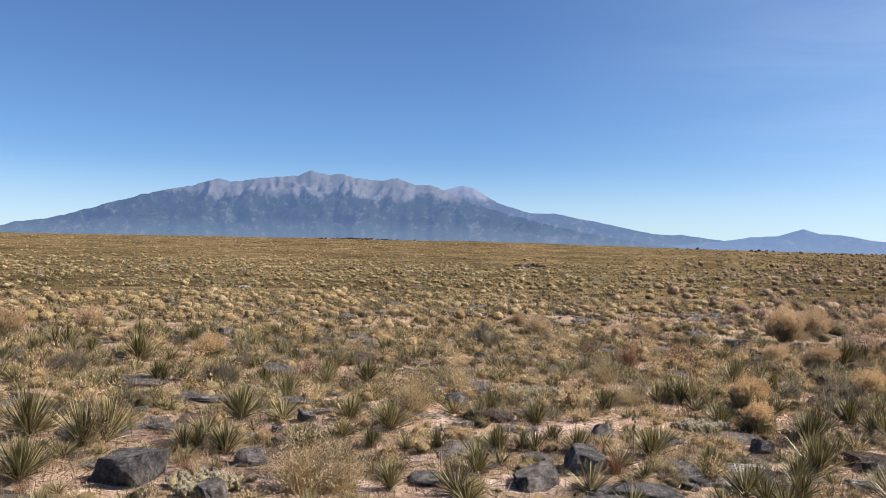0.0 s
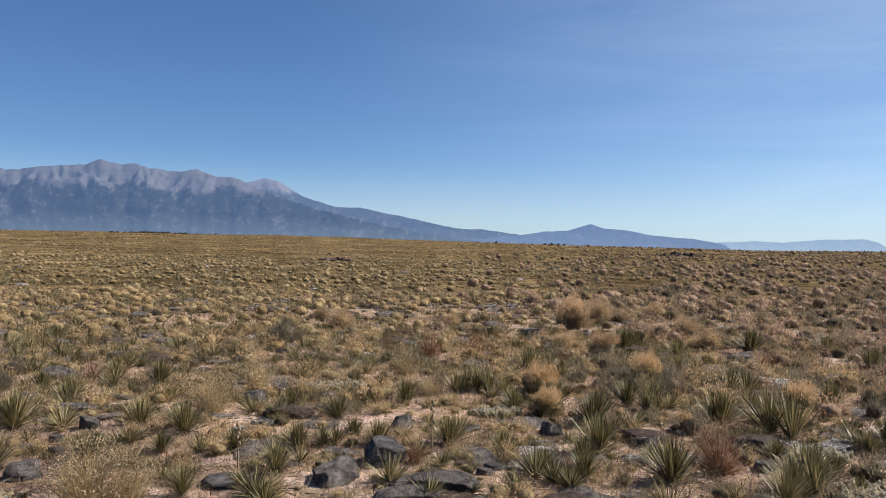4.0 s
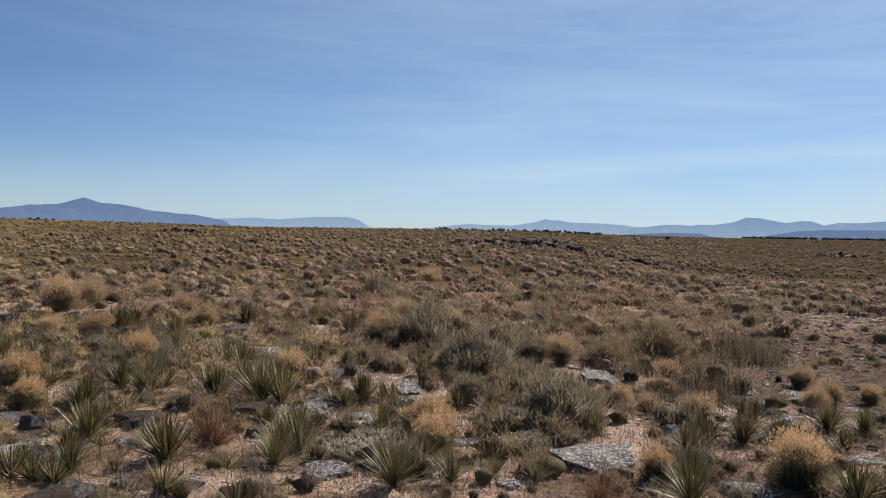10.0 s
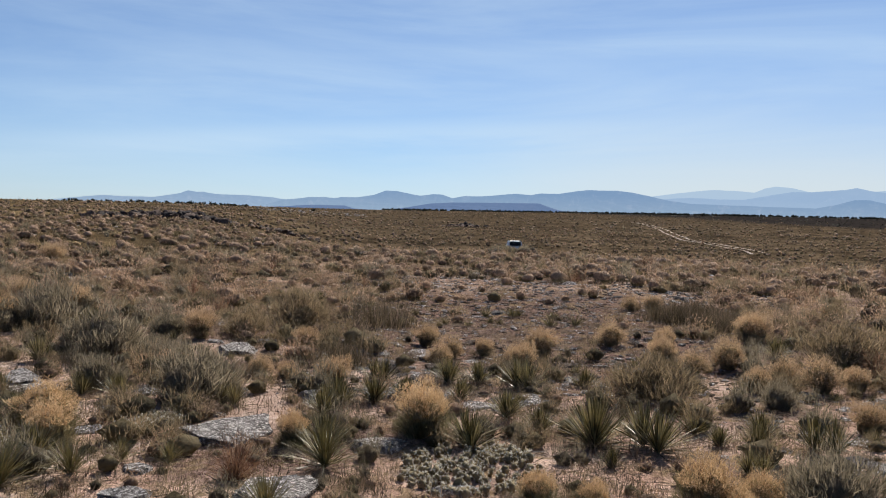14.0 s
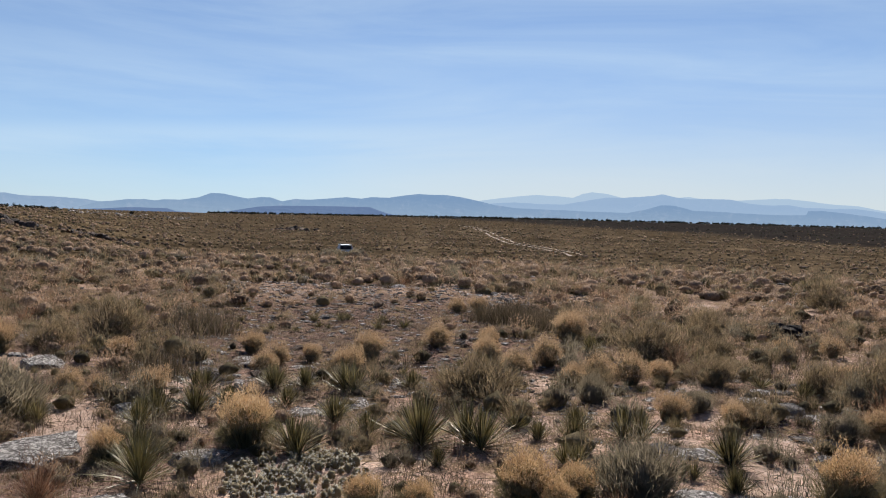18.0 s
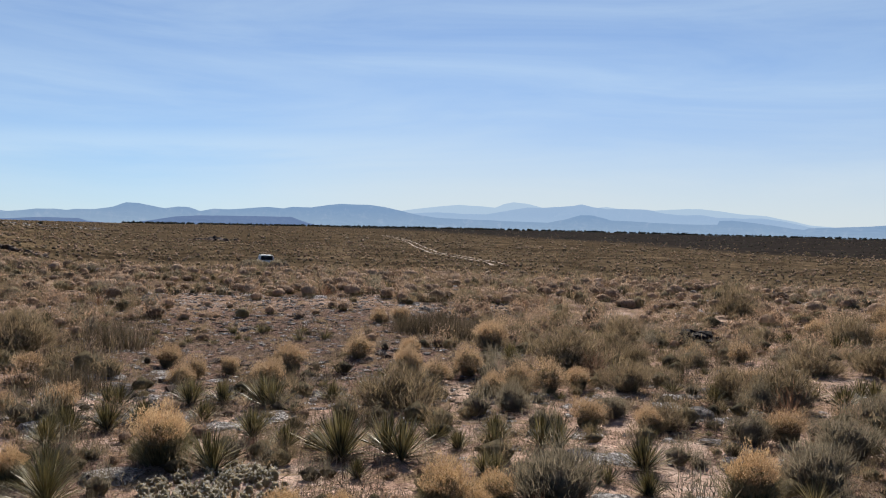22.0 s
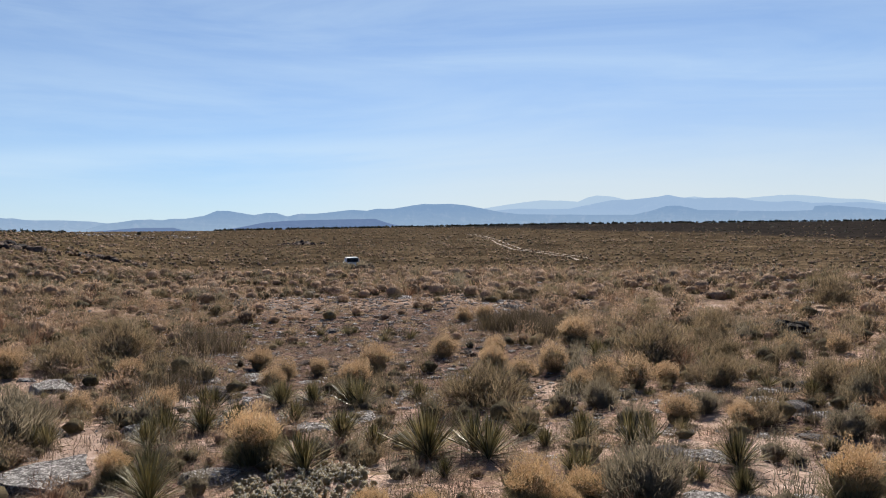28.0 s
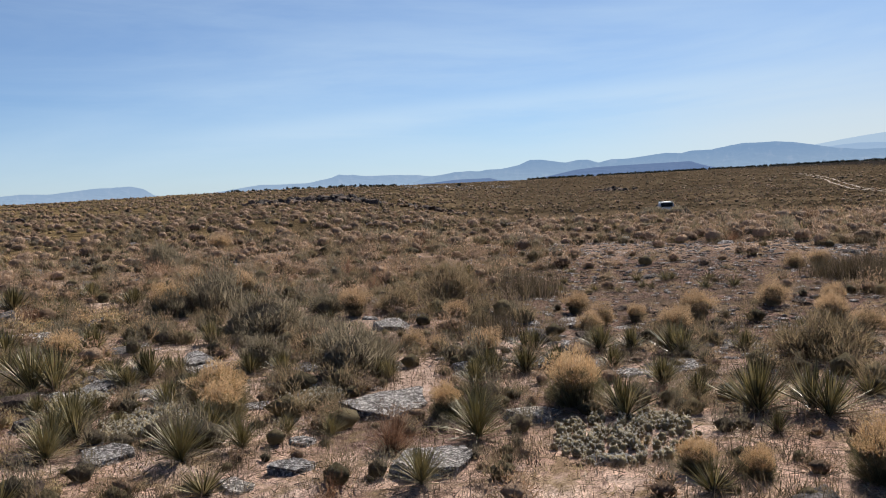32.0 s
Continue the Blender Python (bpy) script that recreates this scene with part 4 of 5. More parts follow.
OLIVE_BRUSH_AT = (
    (7.76, 1.92, 0.72), (10.18, 0.57, 0.82), (8.87, -1.55, 0.67), (9.12, -1.17, 0.52), (6.7, -2.36, 0.64), (5.88, -2.27, 0.57), (9.53, -3.04, 0.63), (13.2, -0.05, 0.6), (14.0, -3.35, 0.78), (17.97, -2.18, 0.81),
    (8.45, 0.93, 0.41), (7.58, -0.49, 0.36), (7.66, 6.89, 0.56), (8.77, 6.96, 0.7), (10.87, -2.27, 0.6), (11.07, -3.13, 0.69), (10.6, -0.2, 0.40), (9.1, -0.14, 0.49), (12.62, -4.49, 0.72))
RUSSET_BUSH_AT = (
    (0.32, 11.37, 0.46), (0.19, 5.72, 0.22), (1, 11.95, 0.53), (2.35, 5.63, 0.51), (4.91, 10.95, 0.39), (3.87, 3.26, 0.37))
RUSH_AT = (
    (6.23, 9.92, 0.51), (6.58, 9.58, 0.46), (6.67, 9.07, 0.4), (7.08, 4.97, 0.51), (9.53, 6.24, 0.62), (12.86, 2.92, 0.56), (12.28, 2.32, 0.53), (13.0, 3.27, 0.53), (12.63, 2.1, 0.51), (12.18, 1.72, 0.44), (13.41, 2.82, 0.49))
BOULDER_AT_A = (
    (-6.32, 8.11, 0.26), (-2.98, 4.75, 0.63), (-6.07, 11.91, 0.27), (-2.3, 4.59, 0.32), (-2.4, 5.35, 0.33), (-2.67, 6.46, 0.21), (-2.43, 5.94, 0.16), (-2.53, 6.77, 0.27),
    (-2.58, 7.2, 0.16), (-3.8, 10.76, 0.37), (-1.43, 8.08, 0.34), (-1.74, 11.52, 0.29), (-1.21, 11.03, 0.36), (-1.26, 14.05, 0.29), (-0.33, 5.33, 0.44), (-0.03, 5.69, 0.46),
    (0.07, 6.99, 0.32), (0.68, 5.49, 0.16), (0.74, 5.67, 0.17), (2.07, 14.15, 0.46), (0.88, 5.67, 0.11), (1.35, 6.86, 0.32), (3.01, 14.07, 0.41), (2.23, 8.9, 0.34),
    (1.78, 5.75, 0.18), (2.04, 6.43, 0.29), (4.78, 11.55, 0.47), (2.73, 5.74, 0.24), (8.01, -2.76, 0.27), (7.61, -2.89, 0.32), (8.67, -3.83, 0.3))
BOULDER_AT_B = (
    (7.77, -3.44, 0.24),)
BOULDER_AT = BOULDER_AT_A + BOULDER_AT_B
LICHEN_STONE_AT = (
    (1.1, 6.19, 0.29), (1.84, 5.91, 0.23), (4.43, 9.71, 0.53), (3.64, 6.52, 0.38), (2.76, 4.59, 0.33), (4.52, 6.44, 0.49), (4.66, 6.62, 0.46), (4.01, 4.82, 0.23),
    (2.93, 3.51, 0.2), (3.25, 3.43, 0.24), (3.61, 3.79, 0.17), (6.96, 6.27, 0.49), (4.44, 3.94, 0.6), (3.79, 2.91, 0.35), (3.69, 2.8, 0.43), (4.9, 2.96, 0.37),
    (4.42, 2.1, 0.27))
FLAT_ROCK_AT = (
    (-5.67, 7.15, 0.42), (-4.95, 6.6, 0.38), (-4.63, 7.69, 0.37), (-3.34, 5.61, 0.39), (-3.54, 6.53, 0.44), (-3.7, 7.48, 0.49))
CACTUS_AT = (
    (-2.45, 4.76, 0.46), (-0.74, 8.84, 0.65), (0.92, 7.54, 0.4), (3.38, 6.29, 0.44), (3.36, 5.27, 0.57), (3.25, 5.01, 0.53), (4.35, 4.59, 0.43), (4.81, 2.21, 0.92))
DRY_YUCCA_AT = (
    (3.9, 2.44, 0.26),)


def plant_kinds(seed, count, parts):
    """Some variants of a plant, each a list of (part name, label, mesh)."""
    out = []
    for k in range(count):
        rng = np.random.default_rng(seed + k)
        made = []
        for name, label, maker, mat in parts:
            V, T, M = maker(rng)
            made.append((name, label, build(name, V, T, M, mat if isinstance(mat, tuple) else (mat,), True)))
        out.append(made)
    return out


def set_out(kinds, places, name, labels, category, group, rnd, wide=1.0, high=1.0):
    for i, (x, y, w) in enumerate(places):
        label = labels[0] if w < 0.36 else labels[1]
        ob = thing(name, label, category, group, x, y, w * wide, rnd.uniform(0, 6.28), 0.0, high * rnd.uniform(0.9, 1.1))
        for pname, plabel, me in kinds[i % len(kinds)]:
            tagged(part(pname, me, ob, plabel), plabel, kind="stuff" if pname == "dead_skirt" else "")


rnd = random.Random(11)

# soapweed yuccas; those beside the path have every leaf on its own
LEAVES = []
for k, (bend, w) in enumerate(((0.02, 1.0), (0.10, 0.8), (0.2, 1.1))):
    V, T, M = ribbons(np.random.default_rng(k), np.zeros((1, 3)), np.array([[1.0, 0, 0]]), 1.0, 0.021 * w, bend, 0)
    V[[1, 3, 5], 2] += 0.008
    V[[0, 2, 4], 2] += 0.008
    LEAVES.append((build("leaf", V, T, None, (YUCCA,)), build("dry_leaf", V, T, None, (YUCCA_DRY,))))
yuccas_far = plant_kinds(100, 7, (("rosette", "", lambda g: yucca_leaves(g, 300, 0.0145), YUCCA), ("dead_skirt", "straw-coloured dead leaves", lambda g: joined([yucca_dry(g, 30, 0.016), recoloured(grass(g, 110, 0.34, 0.012, 0, 0.9, 2), 1)]), (YUCCA_DRY, HAY))))
close = [p for p in YUCCA_AT if math.hypot(p[0], p[1]) < 5.6]
away = [p for p in YUCCA_AT if math.hypot(p[0], p[1]) >= 5.6]
YUCCA_LABELS = ("small green yucca rosette with spiky leaves", "olive-green yucca with stiff spiky leaves and dead skirt")
set_out(yuccas_far, away, "yucca", YUCCA_LABELS, "yucca", "yuccas", rnd, 1.42, 1.0)


def leafy_yucca(x, y, w, green, dry, label):
    ob = thing("yucca", label, "yucca", "yuccas", x, y, w * 1.38, rnd.uniform(0, 6.28))
    for i in range(green + dry):
        old = i >= green
        el = rnd.uniform(-4, 22) if old else 13 + 73 * rnd.betavariate(1.6, 1.15)
        L = rnd.uniform(0.28, 0.5) if old else rnd.uniform(0.42, 0.56) * (1 - 0.04 * math.sin(radians(el)))
        leaf_ob = part("dry_leaf" if old else "leaf", LEAVES[i % 3][1 if old else 0], ob)
        leaf_ob.matrix_basis = Matrix.LocRotScale((0, 0, rnd.uniform(0.0, 0.05)), Euler((rnd.uniform(-0.5, 0.5), -radians(el), i * 2.39996 + rnd.uniform(-0.2, 0.2))), (L, L, L))


for x, y, w in close:
    leafy_yucca(x, y, w, 210, 44, YUCCA_LABELS[0 if w < 0.36 else 1])
for x, y, w in DRY_YUCCA_AT:
    leafy_yucca(x, y, w, 6, 44, "dead yucca rosette with pale dry leaves")

def crown_of(g, n, mat, low=0.42, tall=0.78, length=0.055, width=0.009, inner=0.72):
    """Short fine twigs that fill the shell of a bush, close together like a fleece."""
    P, d = dome(g, n, low, 1.57, inner, tall, 0.22)
    way = unit(d + np.array([0, 0, 0.35]) + 0.55 * g.normal(size=d.shape))
    return slivers(g, P - way * length * 0.4, way, length * g.uniform(0.6, 1.4, n), width * g.uniform(0.7, 1.3, n), mat)


rabbits = plant_kinds(200, 7, (
    ("wood", "thin woody stems", lambda g: stems(g, 60, 0.012, 0), WOOD),
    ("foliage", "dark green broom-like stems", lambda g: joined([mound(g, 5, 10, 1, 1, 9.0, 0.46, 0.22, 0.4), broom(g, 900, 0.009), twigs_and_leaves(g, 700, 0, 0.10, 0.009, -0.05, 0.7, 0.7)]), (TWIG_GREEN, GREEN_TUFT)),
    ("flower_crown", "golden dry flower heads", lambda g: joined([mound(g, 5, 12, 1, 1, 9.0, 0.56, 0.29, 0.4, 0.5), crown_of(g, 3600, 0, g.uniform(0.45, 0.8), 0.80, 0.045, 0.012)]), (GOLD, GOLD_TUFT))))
def dull_side(p):
    far = math.hypot(p[0], p[1])
    return far > 12.5 or math.degrees(math.atan2(p[0], p[1])) > 45 and far > 6.6


dull_rabbits = plant_kinds(230, 5, (
    ("wood", "thin woody stems", lambda g: stems(g, 60, 0.012, 0), WOOD),
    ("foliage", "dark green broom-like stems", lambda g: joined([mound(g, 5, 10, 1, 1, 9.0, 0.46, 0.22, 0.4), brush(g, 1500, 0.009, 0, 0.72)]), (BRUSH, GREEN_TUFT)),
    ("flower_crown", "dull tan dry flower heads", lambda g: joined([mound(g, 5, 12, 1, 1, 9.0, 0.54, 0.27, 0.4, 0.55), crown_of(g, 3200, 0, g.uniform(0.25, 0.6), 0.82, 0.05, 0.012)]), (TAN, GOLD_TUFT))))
set_out(dull_rabbits, [p for p in RABBITBRUSH_AT if dull_side(p)], "rabbitbrush", ("small rabbitbrush with dull tan dry flower heads", "rounded rabbitbrush with dull tan dry flower heads"), "shrub", "rabbitbrushes", rnd, 1.2, 0.9)
set_out(rabbits, [p for p in RABBITBRUSH_AT if not dull_side(p)], "rabbitbrush", ("small rabbitbrush with golden dry flower heads", "rounded rabbitbrush with golden dry flower heads"), "shrub", "rabbitbrushes", rnd, 1.08, 0.9)
OLIVE_LABELS = ("small olive-green brush with fine upright twigs", "dense olive-green brush with fine upright twigs")
olives = plant_kinds(340, 5, (
    ("wood", "grey-brown woody stems", lambda g: stems(g, 50, 0.010, 0, 0.1), WOOD),
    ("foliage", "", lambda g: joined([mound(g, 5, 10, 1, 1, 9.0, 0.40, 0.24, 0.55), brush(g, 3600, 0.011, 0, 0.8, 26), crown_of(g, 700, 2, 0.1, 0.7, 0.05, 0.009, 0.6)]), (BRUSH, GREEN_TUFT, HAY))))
set_out(olives, OLIVE_BRUSH_AT, "desert_shrub", OLIVE_LABELS, "shrub", "olive desert shrubs", rnd, 1.2, 0.7)
sages = plant_kinds(300, 5, (
    ("wood", "grey-brown woody stems", lambda g: stems(g, 36, 0.010, 0, 0.1), WOOD),
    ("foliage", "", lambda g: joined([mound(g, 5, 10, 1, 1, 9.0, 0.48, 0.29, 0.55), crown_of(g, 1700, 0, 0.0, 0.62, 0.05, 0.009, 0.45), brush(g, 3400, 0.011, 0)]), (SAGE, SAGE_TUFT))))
set_out(sages, SAGEBRUSH_AT, "sagebrush", ("small grey-green sagebrush on gravelly ground", "bushy grey-green sagebrush with woody stems"), "shrub", "sagebrushes", rnd, 1.2, 0.9)
straws = plant_kinds(400, 3, (
    ("straw_clump", "", lambda g: joined([stems(g, 330, 0.010, 0, 0.2, 0.2), twigs_and_leaves(g, 500, 0, 0.13, 0.009)]), STRAW),
    ("flower_crown", "tan dry seed heads", lambda g: heads(g, 800, 0, 0.03, 0.25, 0.78), YUCCA_DRY)))
set_out(straws, STRAW_BUSH_AT, "dry_bush", ("tan dry bush with fine stems and seed heads",) * 2, "shrub", "dry bushes", rnd, 1.1, 0.9)
russets = plant_kinds(450, 2, (
    ("twig_mass", "", lambda g: joined([stems(g, 420, 0.010, 0, 0.15), twigs_and_leaves(g, 420, 0, 0.10, 0.010)]), RUSSET),))
set_out(russets, RUSSET_BUSH_AT, "dead_shrub", ("reddish-brown dead shrub with fine twiggy stems",) * 2, "shrub", "dead shrubs", rnd, 1.1, 1.0)
rushes = plant_kinds(480, 3, (
    ("blade_tuft", "", lambda g: joined([grass(g, 620, 0.66, 0.012, 0, 0.80, 50), grass(g, 160, 0.6, 0.010, 1, 0.8, 45)]), (RUSH, HAY)),))
set_out(rushes, RUSH_AT, "bunchgrass", ("tall olive-brown bunchgrass clump with dry blades",) * 2, "grass", "bunchgrass clumps", rnd, 1.1, 1.0)


def flower_stalk(x, y, tall, lean):
    stalk = thing("flower_stalk", "thin pale dead yucca flower stalk standing upright", "flower stalk", "dead flower stalks", x, y, 1.0, 0.0)
    gg = np.random.default_rng(int(100 * tall))
    up = np.linspace(0, tall, 8)
    ring = np.array([(math.cos(a), math.sin(a)) for a in np.arange(5) * 2 * math.pi / 5])
    V = np.concatenate([np.stack([ring[:, 0] * 0.006 * (1.2 - z / tall) + lean * z * z, ring[:, 1] * 0.006 * (1.2 - z / tall), np.full(5, z)], -1) for z in up])
    Q = [(5 * i + j, 5 * i + (j + 1) % 5, 5 * i + 5 + (j + 1) % 5, 5 * i + 5 + j) for i in range(7) for j in range(5)]
    part("stem", build("stem", V, Q, None, (YUCCA_DRY,), True), stalk)
    for k in range(7):
        z = tall * (0.55 + 0.06 * k)
        V, T = sphere_of(1)
        pod = part("seed_pod", build("seed_pod", V * np.array([0.011, 0.011, 0.02]) + np.array([lean * z * z + 0.012 * math.cos(2.4 * k), 0.012 * math.sin(2.4 * k), z]), T, None, (YUCCA_DRY,), True), stalk, "dry seed pod")


flower_stalk(0.32, 6.19, 0.42, 0.02)
flower_stalk(-1.04, 5.62, 0.36, -0.05)


# ---- stones ----
def stone(seed, flat=0.6, cuts=14, level=3, block=0.0):
    """An angular broken stone one metre across; block: how far it is a flat-topped block."""
    bm = bmesh.new()
    bmesh.ops.create_icosphere(bm, subdivisions=level, radius=0.62)
    V = np.array([v.co for v in bm.verts])
    T = np.array([[v.index for v in f.verts] for f in bm.faces])
    bm.free()
    rng = np.random.default_rng(seed)
    for k in range(cuts):
        n = rng.normal(size=3)
        if block and k < 7:
            a = k * 1.05 + rng.uniform(-0.35, 0.35)
            n = np.array([math.cos(a), math.sin(a), rng.uniform(-0.15, 0.3)]) if k else np.array([rng.uniform(-0.2, 0.2), rng.uniform(-0.2, 0.2), 1.0])
        n /= np.linalg.norm(n)
        over = V @ n - (rng.uniform(0.30, 0.44) if block else rng.uniform(0.24, 0.46))
        V = V - np.maximum(over, 0)[:, None] * n
    amount = 0.34 - 0.2 * block
    rough = fractal(V[:, 0] * 5 + seed, V[:, 1] * 5 + V[:, 2] * 3.1, seed, 4) - 0.5
    fine = fractal(V[:, 0] * 19 + V[:, 2] * 7, V[:, 1] * 19 + V[:, 2] * 11, seed + 9, 2) - 0.5
    V = V * (1 + amount * rough + 0.10 * fine)[:, None]
    V[:, 2] *= flat
    return V, T


BOULDERS = [build("boulder", *stone(500 + k, 0.62, 13, 4, 1.0), None, (BASALT,)) for k in range(6)]
LICHENS = [build("lichen_stone", *stone(540 + k, 0.26, 10, 4, 0.4), None, (LICHEN,)) for k in range(5)]
SLABS = [build("flat_rock", *stone(570 + k, 0.14, 12, 4), None, (REDROCK,)) for k in range(4)]


def lay(meshes, places, name, label, group, sink, wide):
    for i, (x, y, w) in enumerate(places):
        ob = new(name, meshes[i % len(meshes)])
        s = w * wide
        ob.matrix_basis = Matrix.LocRotScale((x + 0.15 * w * x / math.hypot(x, y), y + 0.15 * w * y / math.hypot(x, y), float(land(x, y)) + sink * w),
                                             Euler((rnd.uniform(-0.12, 0.12), rnd.uniform(-0.12, 0.12), rnd.uniform(0, 6.28))), (s, s * rnd.uniform(0.7, 1.0), s))
        tagged(ob, label if w > 0.28 else "small " + label, "rock", group)


lay(BOULDERS, BOULDER_AT, "boulder", "dark grey broken basalt boulder among dry grass", "basalt boulders", 0.06, 0.92)
lay(LICHENS, LICHEN_STONE_AT, "lichen_stone", "grey basalt stone crusted with pale lichen", "lichen-covered stones", -0.01, 1.34)
lay(SLABS, FLAT_ROCK_AT, "flat_rock", "flat brown-grey rock slab level with the ground", "flat rocks", 0.0, 1.05)


# ---- prickly pear ----
def pad_mesh(seed):
    bm = bmesh.new()
    bmesh.ops.create_icosphere(bm, subdivisions=1, radius=0.5)
    V = np.array([v.co for v in bm.verts])
    T = np.array([[v.index for v in f.verts] for f in bm.faces])
    bm.free()
    V = V * np.array([0.86, 0.34, 1.0])
    V[:, 0] *= 0.75 + 0.35 * (V[:, 2] + 0.5)
    V[:, 2] += 0.45
    rng = np.random.default_rng(seed)
    rim = np.nonzero((V[:, 2] > 0.35) & (np.abs(V[:, 1]) < 0.11))[0]
    pick = np.concatenate([rng.choice(rim, 90), rng.integers(0, len(V), 40)])
    P = V[pick]
    way = unit(P - np.array([0, 0, 0.45]) + 0.5 * rng.normal(size=P.shape))
    S = slivers(rng, P, way, rng.uniform(0.10, 0.22, len(P)), 0.026, 1)
    A = joined([(V, T, np.zeros(len(T), int)), S])
    return build("pad", *A, (PAD, SPINE), True)


PADS = [pad_mesh(600 + k) for k in range(4)]
for x, y, w in CACTUS_AT:
    patch = tagged(new("prickly_pear"), "low sprawling prickly pear cactus with pale spines", "cactus", "prickly pears")
    patch.location = (x, y, float(land(x, y)))
    for k in range(int(50 + 170 * w)):
        a, q = rnd.uniform(0, 6.28), math.sqrt(rnd.random()) * w * 0.56
        px, py = q * math.cos(a), 0.8 * q * math.sin(a)
        s = rnd.uniform(0.055, 0.095)
        pad = part("pad", PADS[k % 4], patch)
        pad.matrix_basis = Matrix.LocRotScale((px, py, float(land(x + px, y + py)) - patch.location.z - 0.008), Euler((rnd.uniform(-0.6, 0.6), rnd.uniform(-0.5, 0.5), rnd.uniform(0, 6.28))), (s, s, s))


# ---- the brush that covers the plain ----
TAKEN = np.array(YUCCA_AT + RABBITBRUSH_AT + OLIVE_BRUSH_AT + SAGEBRUSH_AT + STRAW_BUSH_AT + RUSSET_BUSH_AT + RUSH_AT + BOULDER_AT + LICHEN_STONE_AT + FLAT_ROCK_AT + CACTUS_AT + BARE_SAND_AT)


def sown(rng, n, r0, r1, a0=-46.0, a1=122.0, clear=0.0, power=1.0):
    """Random places over a fan of the plain, kept off the plants that already stand."""
    u = rng.random(n)
    r = (r0 ** (2 * power) + u * (r1 ** (2 * power) - r0 ** (2 * power))) ** (0.5 / power)
    az = np.radians(rng.uniform(a0, a1, n))
    x, y = r * np.sin(az), r * np.cos(az)
    if clear:
        d = np.hypot(x[:, None] - TAKEN[None, :, 0], y[:, None] - TAKEN[None, :, 1]) - TAKEN[None, :, 2] * 0.5
        keep = d.min(1) > clear
        x, y = x[keep], y[keep]
    return x, y


def thin_out(rng, x, y):
    """Gravel flats with few plants, and bare sand between the shrubs on the sunny side."""
    r, az = np.hypot(x, y), np.degrees(np.arctan2(x, y))
    bare = step(56, 60, az) * (1 - step(76, 82, az)) * step(7.5, 9, r) * (1 - step(17, 21, r))
    gaps = step(0.36, 0.52, fractal(x * 0.45, y * 0.45, 17, 3))
    sandy = step(26, 48, az) * (1 - step(15, 24, r))
    keep = rng.random(len(x)) < (0.35 + 0.65 * gaps) * (1 - 0.86 * bare) * (1 - 0.2 * sandy)
    return x[keep], y[keep]


def sow(name, label, category, templates, mats, x, y, rng, size, spread=0.3, high=(0.8, 1.1), weights=None, smooth=True):
    n = len(x)
    which = rng.choice(len(templates), n, p=weights)
    s = size * np.exp(np.clip(rng.normal(size=n), -1.8, 1.25) * spread)
    xyz = np.stack([x, y, land(x, y)], -1)
    V, T, M = strewn(templates, which, xyz, rng.uniform(0, 6.28, n), s, s * rng.uniform(high[0], high[1], n))
    return tagged(new(name, build(name, V, T, M, mats, smooth)), label, category, kind="stuff")


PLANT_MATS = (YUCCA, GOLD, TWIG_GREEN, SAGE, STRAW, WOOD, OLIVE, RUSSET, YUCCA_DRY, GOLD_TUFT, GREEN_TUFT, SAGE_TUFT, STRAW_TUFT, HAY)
# for the sunward side: gold and straw tufts swapped for colours painted as backlit
DULL_MATS = (YUCCA, GOLD_BACKLIT, BRUSH, SAGE, HAY, WOOD, RUSH, RUSSET, YUCCA_DRY, BACKLIT_TUFT, GREEN_TUFT, SAGE_TUFT, BACKLIT_TUFT, HAY)


def slivers_of_yucca(g, n, w, dry=False):
    az = np.arange(n) * 2.39996 + g.normal(size=n) * 0.2
    el = np.radians(g.uniform(3, 35, n) if dry else 14 + 70 * g.beta(1.6, 1.8, n))
    return slivers(g, np.zeros((n, 3)), heading(az, el), g.uniform(0.25, 0.4, n) if dry else g.uniform(0.4, 0.62, n), w, 0)


DETAIL = {"fine": (4, 7, 0.48, 30, 185, 0.023), "mid": (4, 6, 0.68, 4, 74, 0.031), "thin": (2, 6, 0.74, 3, 18, 0.055), "coarse": (2, 5, 0.72, 0, 9, 0.13), "speck": (2, 4, 0.85, 0, 2, 0.2)}


def cushion(g, k, skirt, crown, cut, tall=0.78):
    """A soft rounded bush: a shaggy shell of short twigs and stems round a dense heart; skirt and crown are (heart, stem) materials."""
    rings, around, heart, stalks, tips, w = DETAIL[k]
    pieces = [mound(g, rings, around, skirt[0], crown[0], cut, heart * tall, heart * 0.46, 0.42)]
    if stalks:
        P, d = dome(g, stalks, 0.1, 1.1, 0.8, tall, 0.3)
        B = P * np.array([0.5, 0.5, 0.0])
        pieces.append(slivers(g, B, unit(P - B), np.linalg.norm(P - B, axis=1) * 1.1, w * 0.7, 0)[:2] + (np.where(P[:, 2] > cut * tall * 1.2, crown[1], skirt[1]),))
    P, d = dome(g, tips, 0.0, 1.57, 0.62 if k == "fine" else 0.74, tall, 0.2)
    way = unit(0.8 * d + np.array([0, 0, 0.35]) + 0.7 * g.normal(size=d.shape))
    size = (2.0 * w + 0.04) * g.uniform(0.7, 1.3, tips)
    pieces.append(slivers(g, P - 0.4 * size[:, None] * way, way, size, w * 1.25, 0, d)[:2] + (np.where(P[:, 2] > cut * tall * 0.9, crown[1], skirt[1]),))
    return joined(pieces)


BLADES = {"fine": (100, 0.014), "mid": (34, 0.028), "thin": (16, 0.05), "coarse": (7, 0.09), "speck": (3, 0.16)}


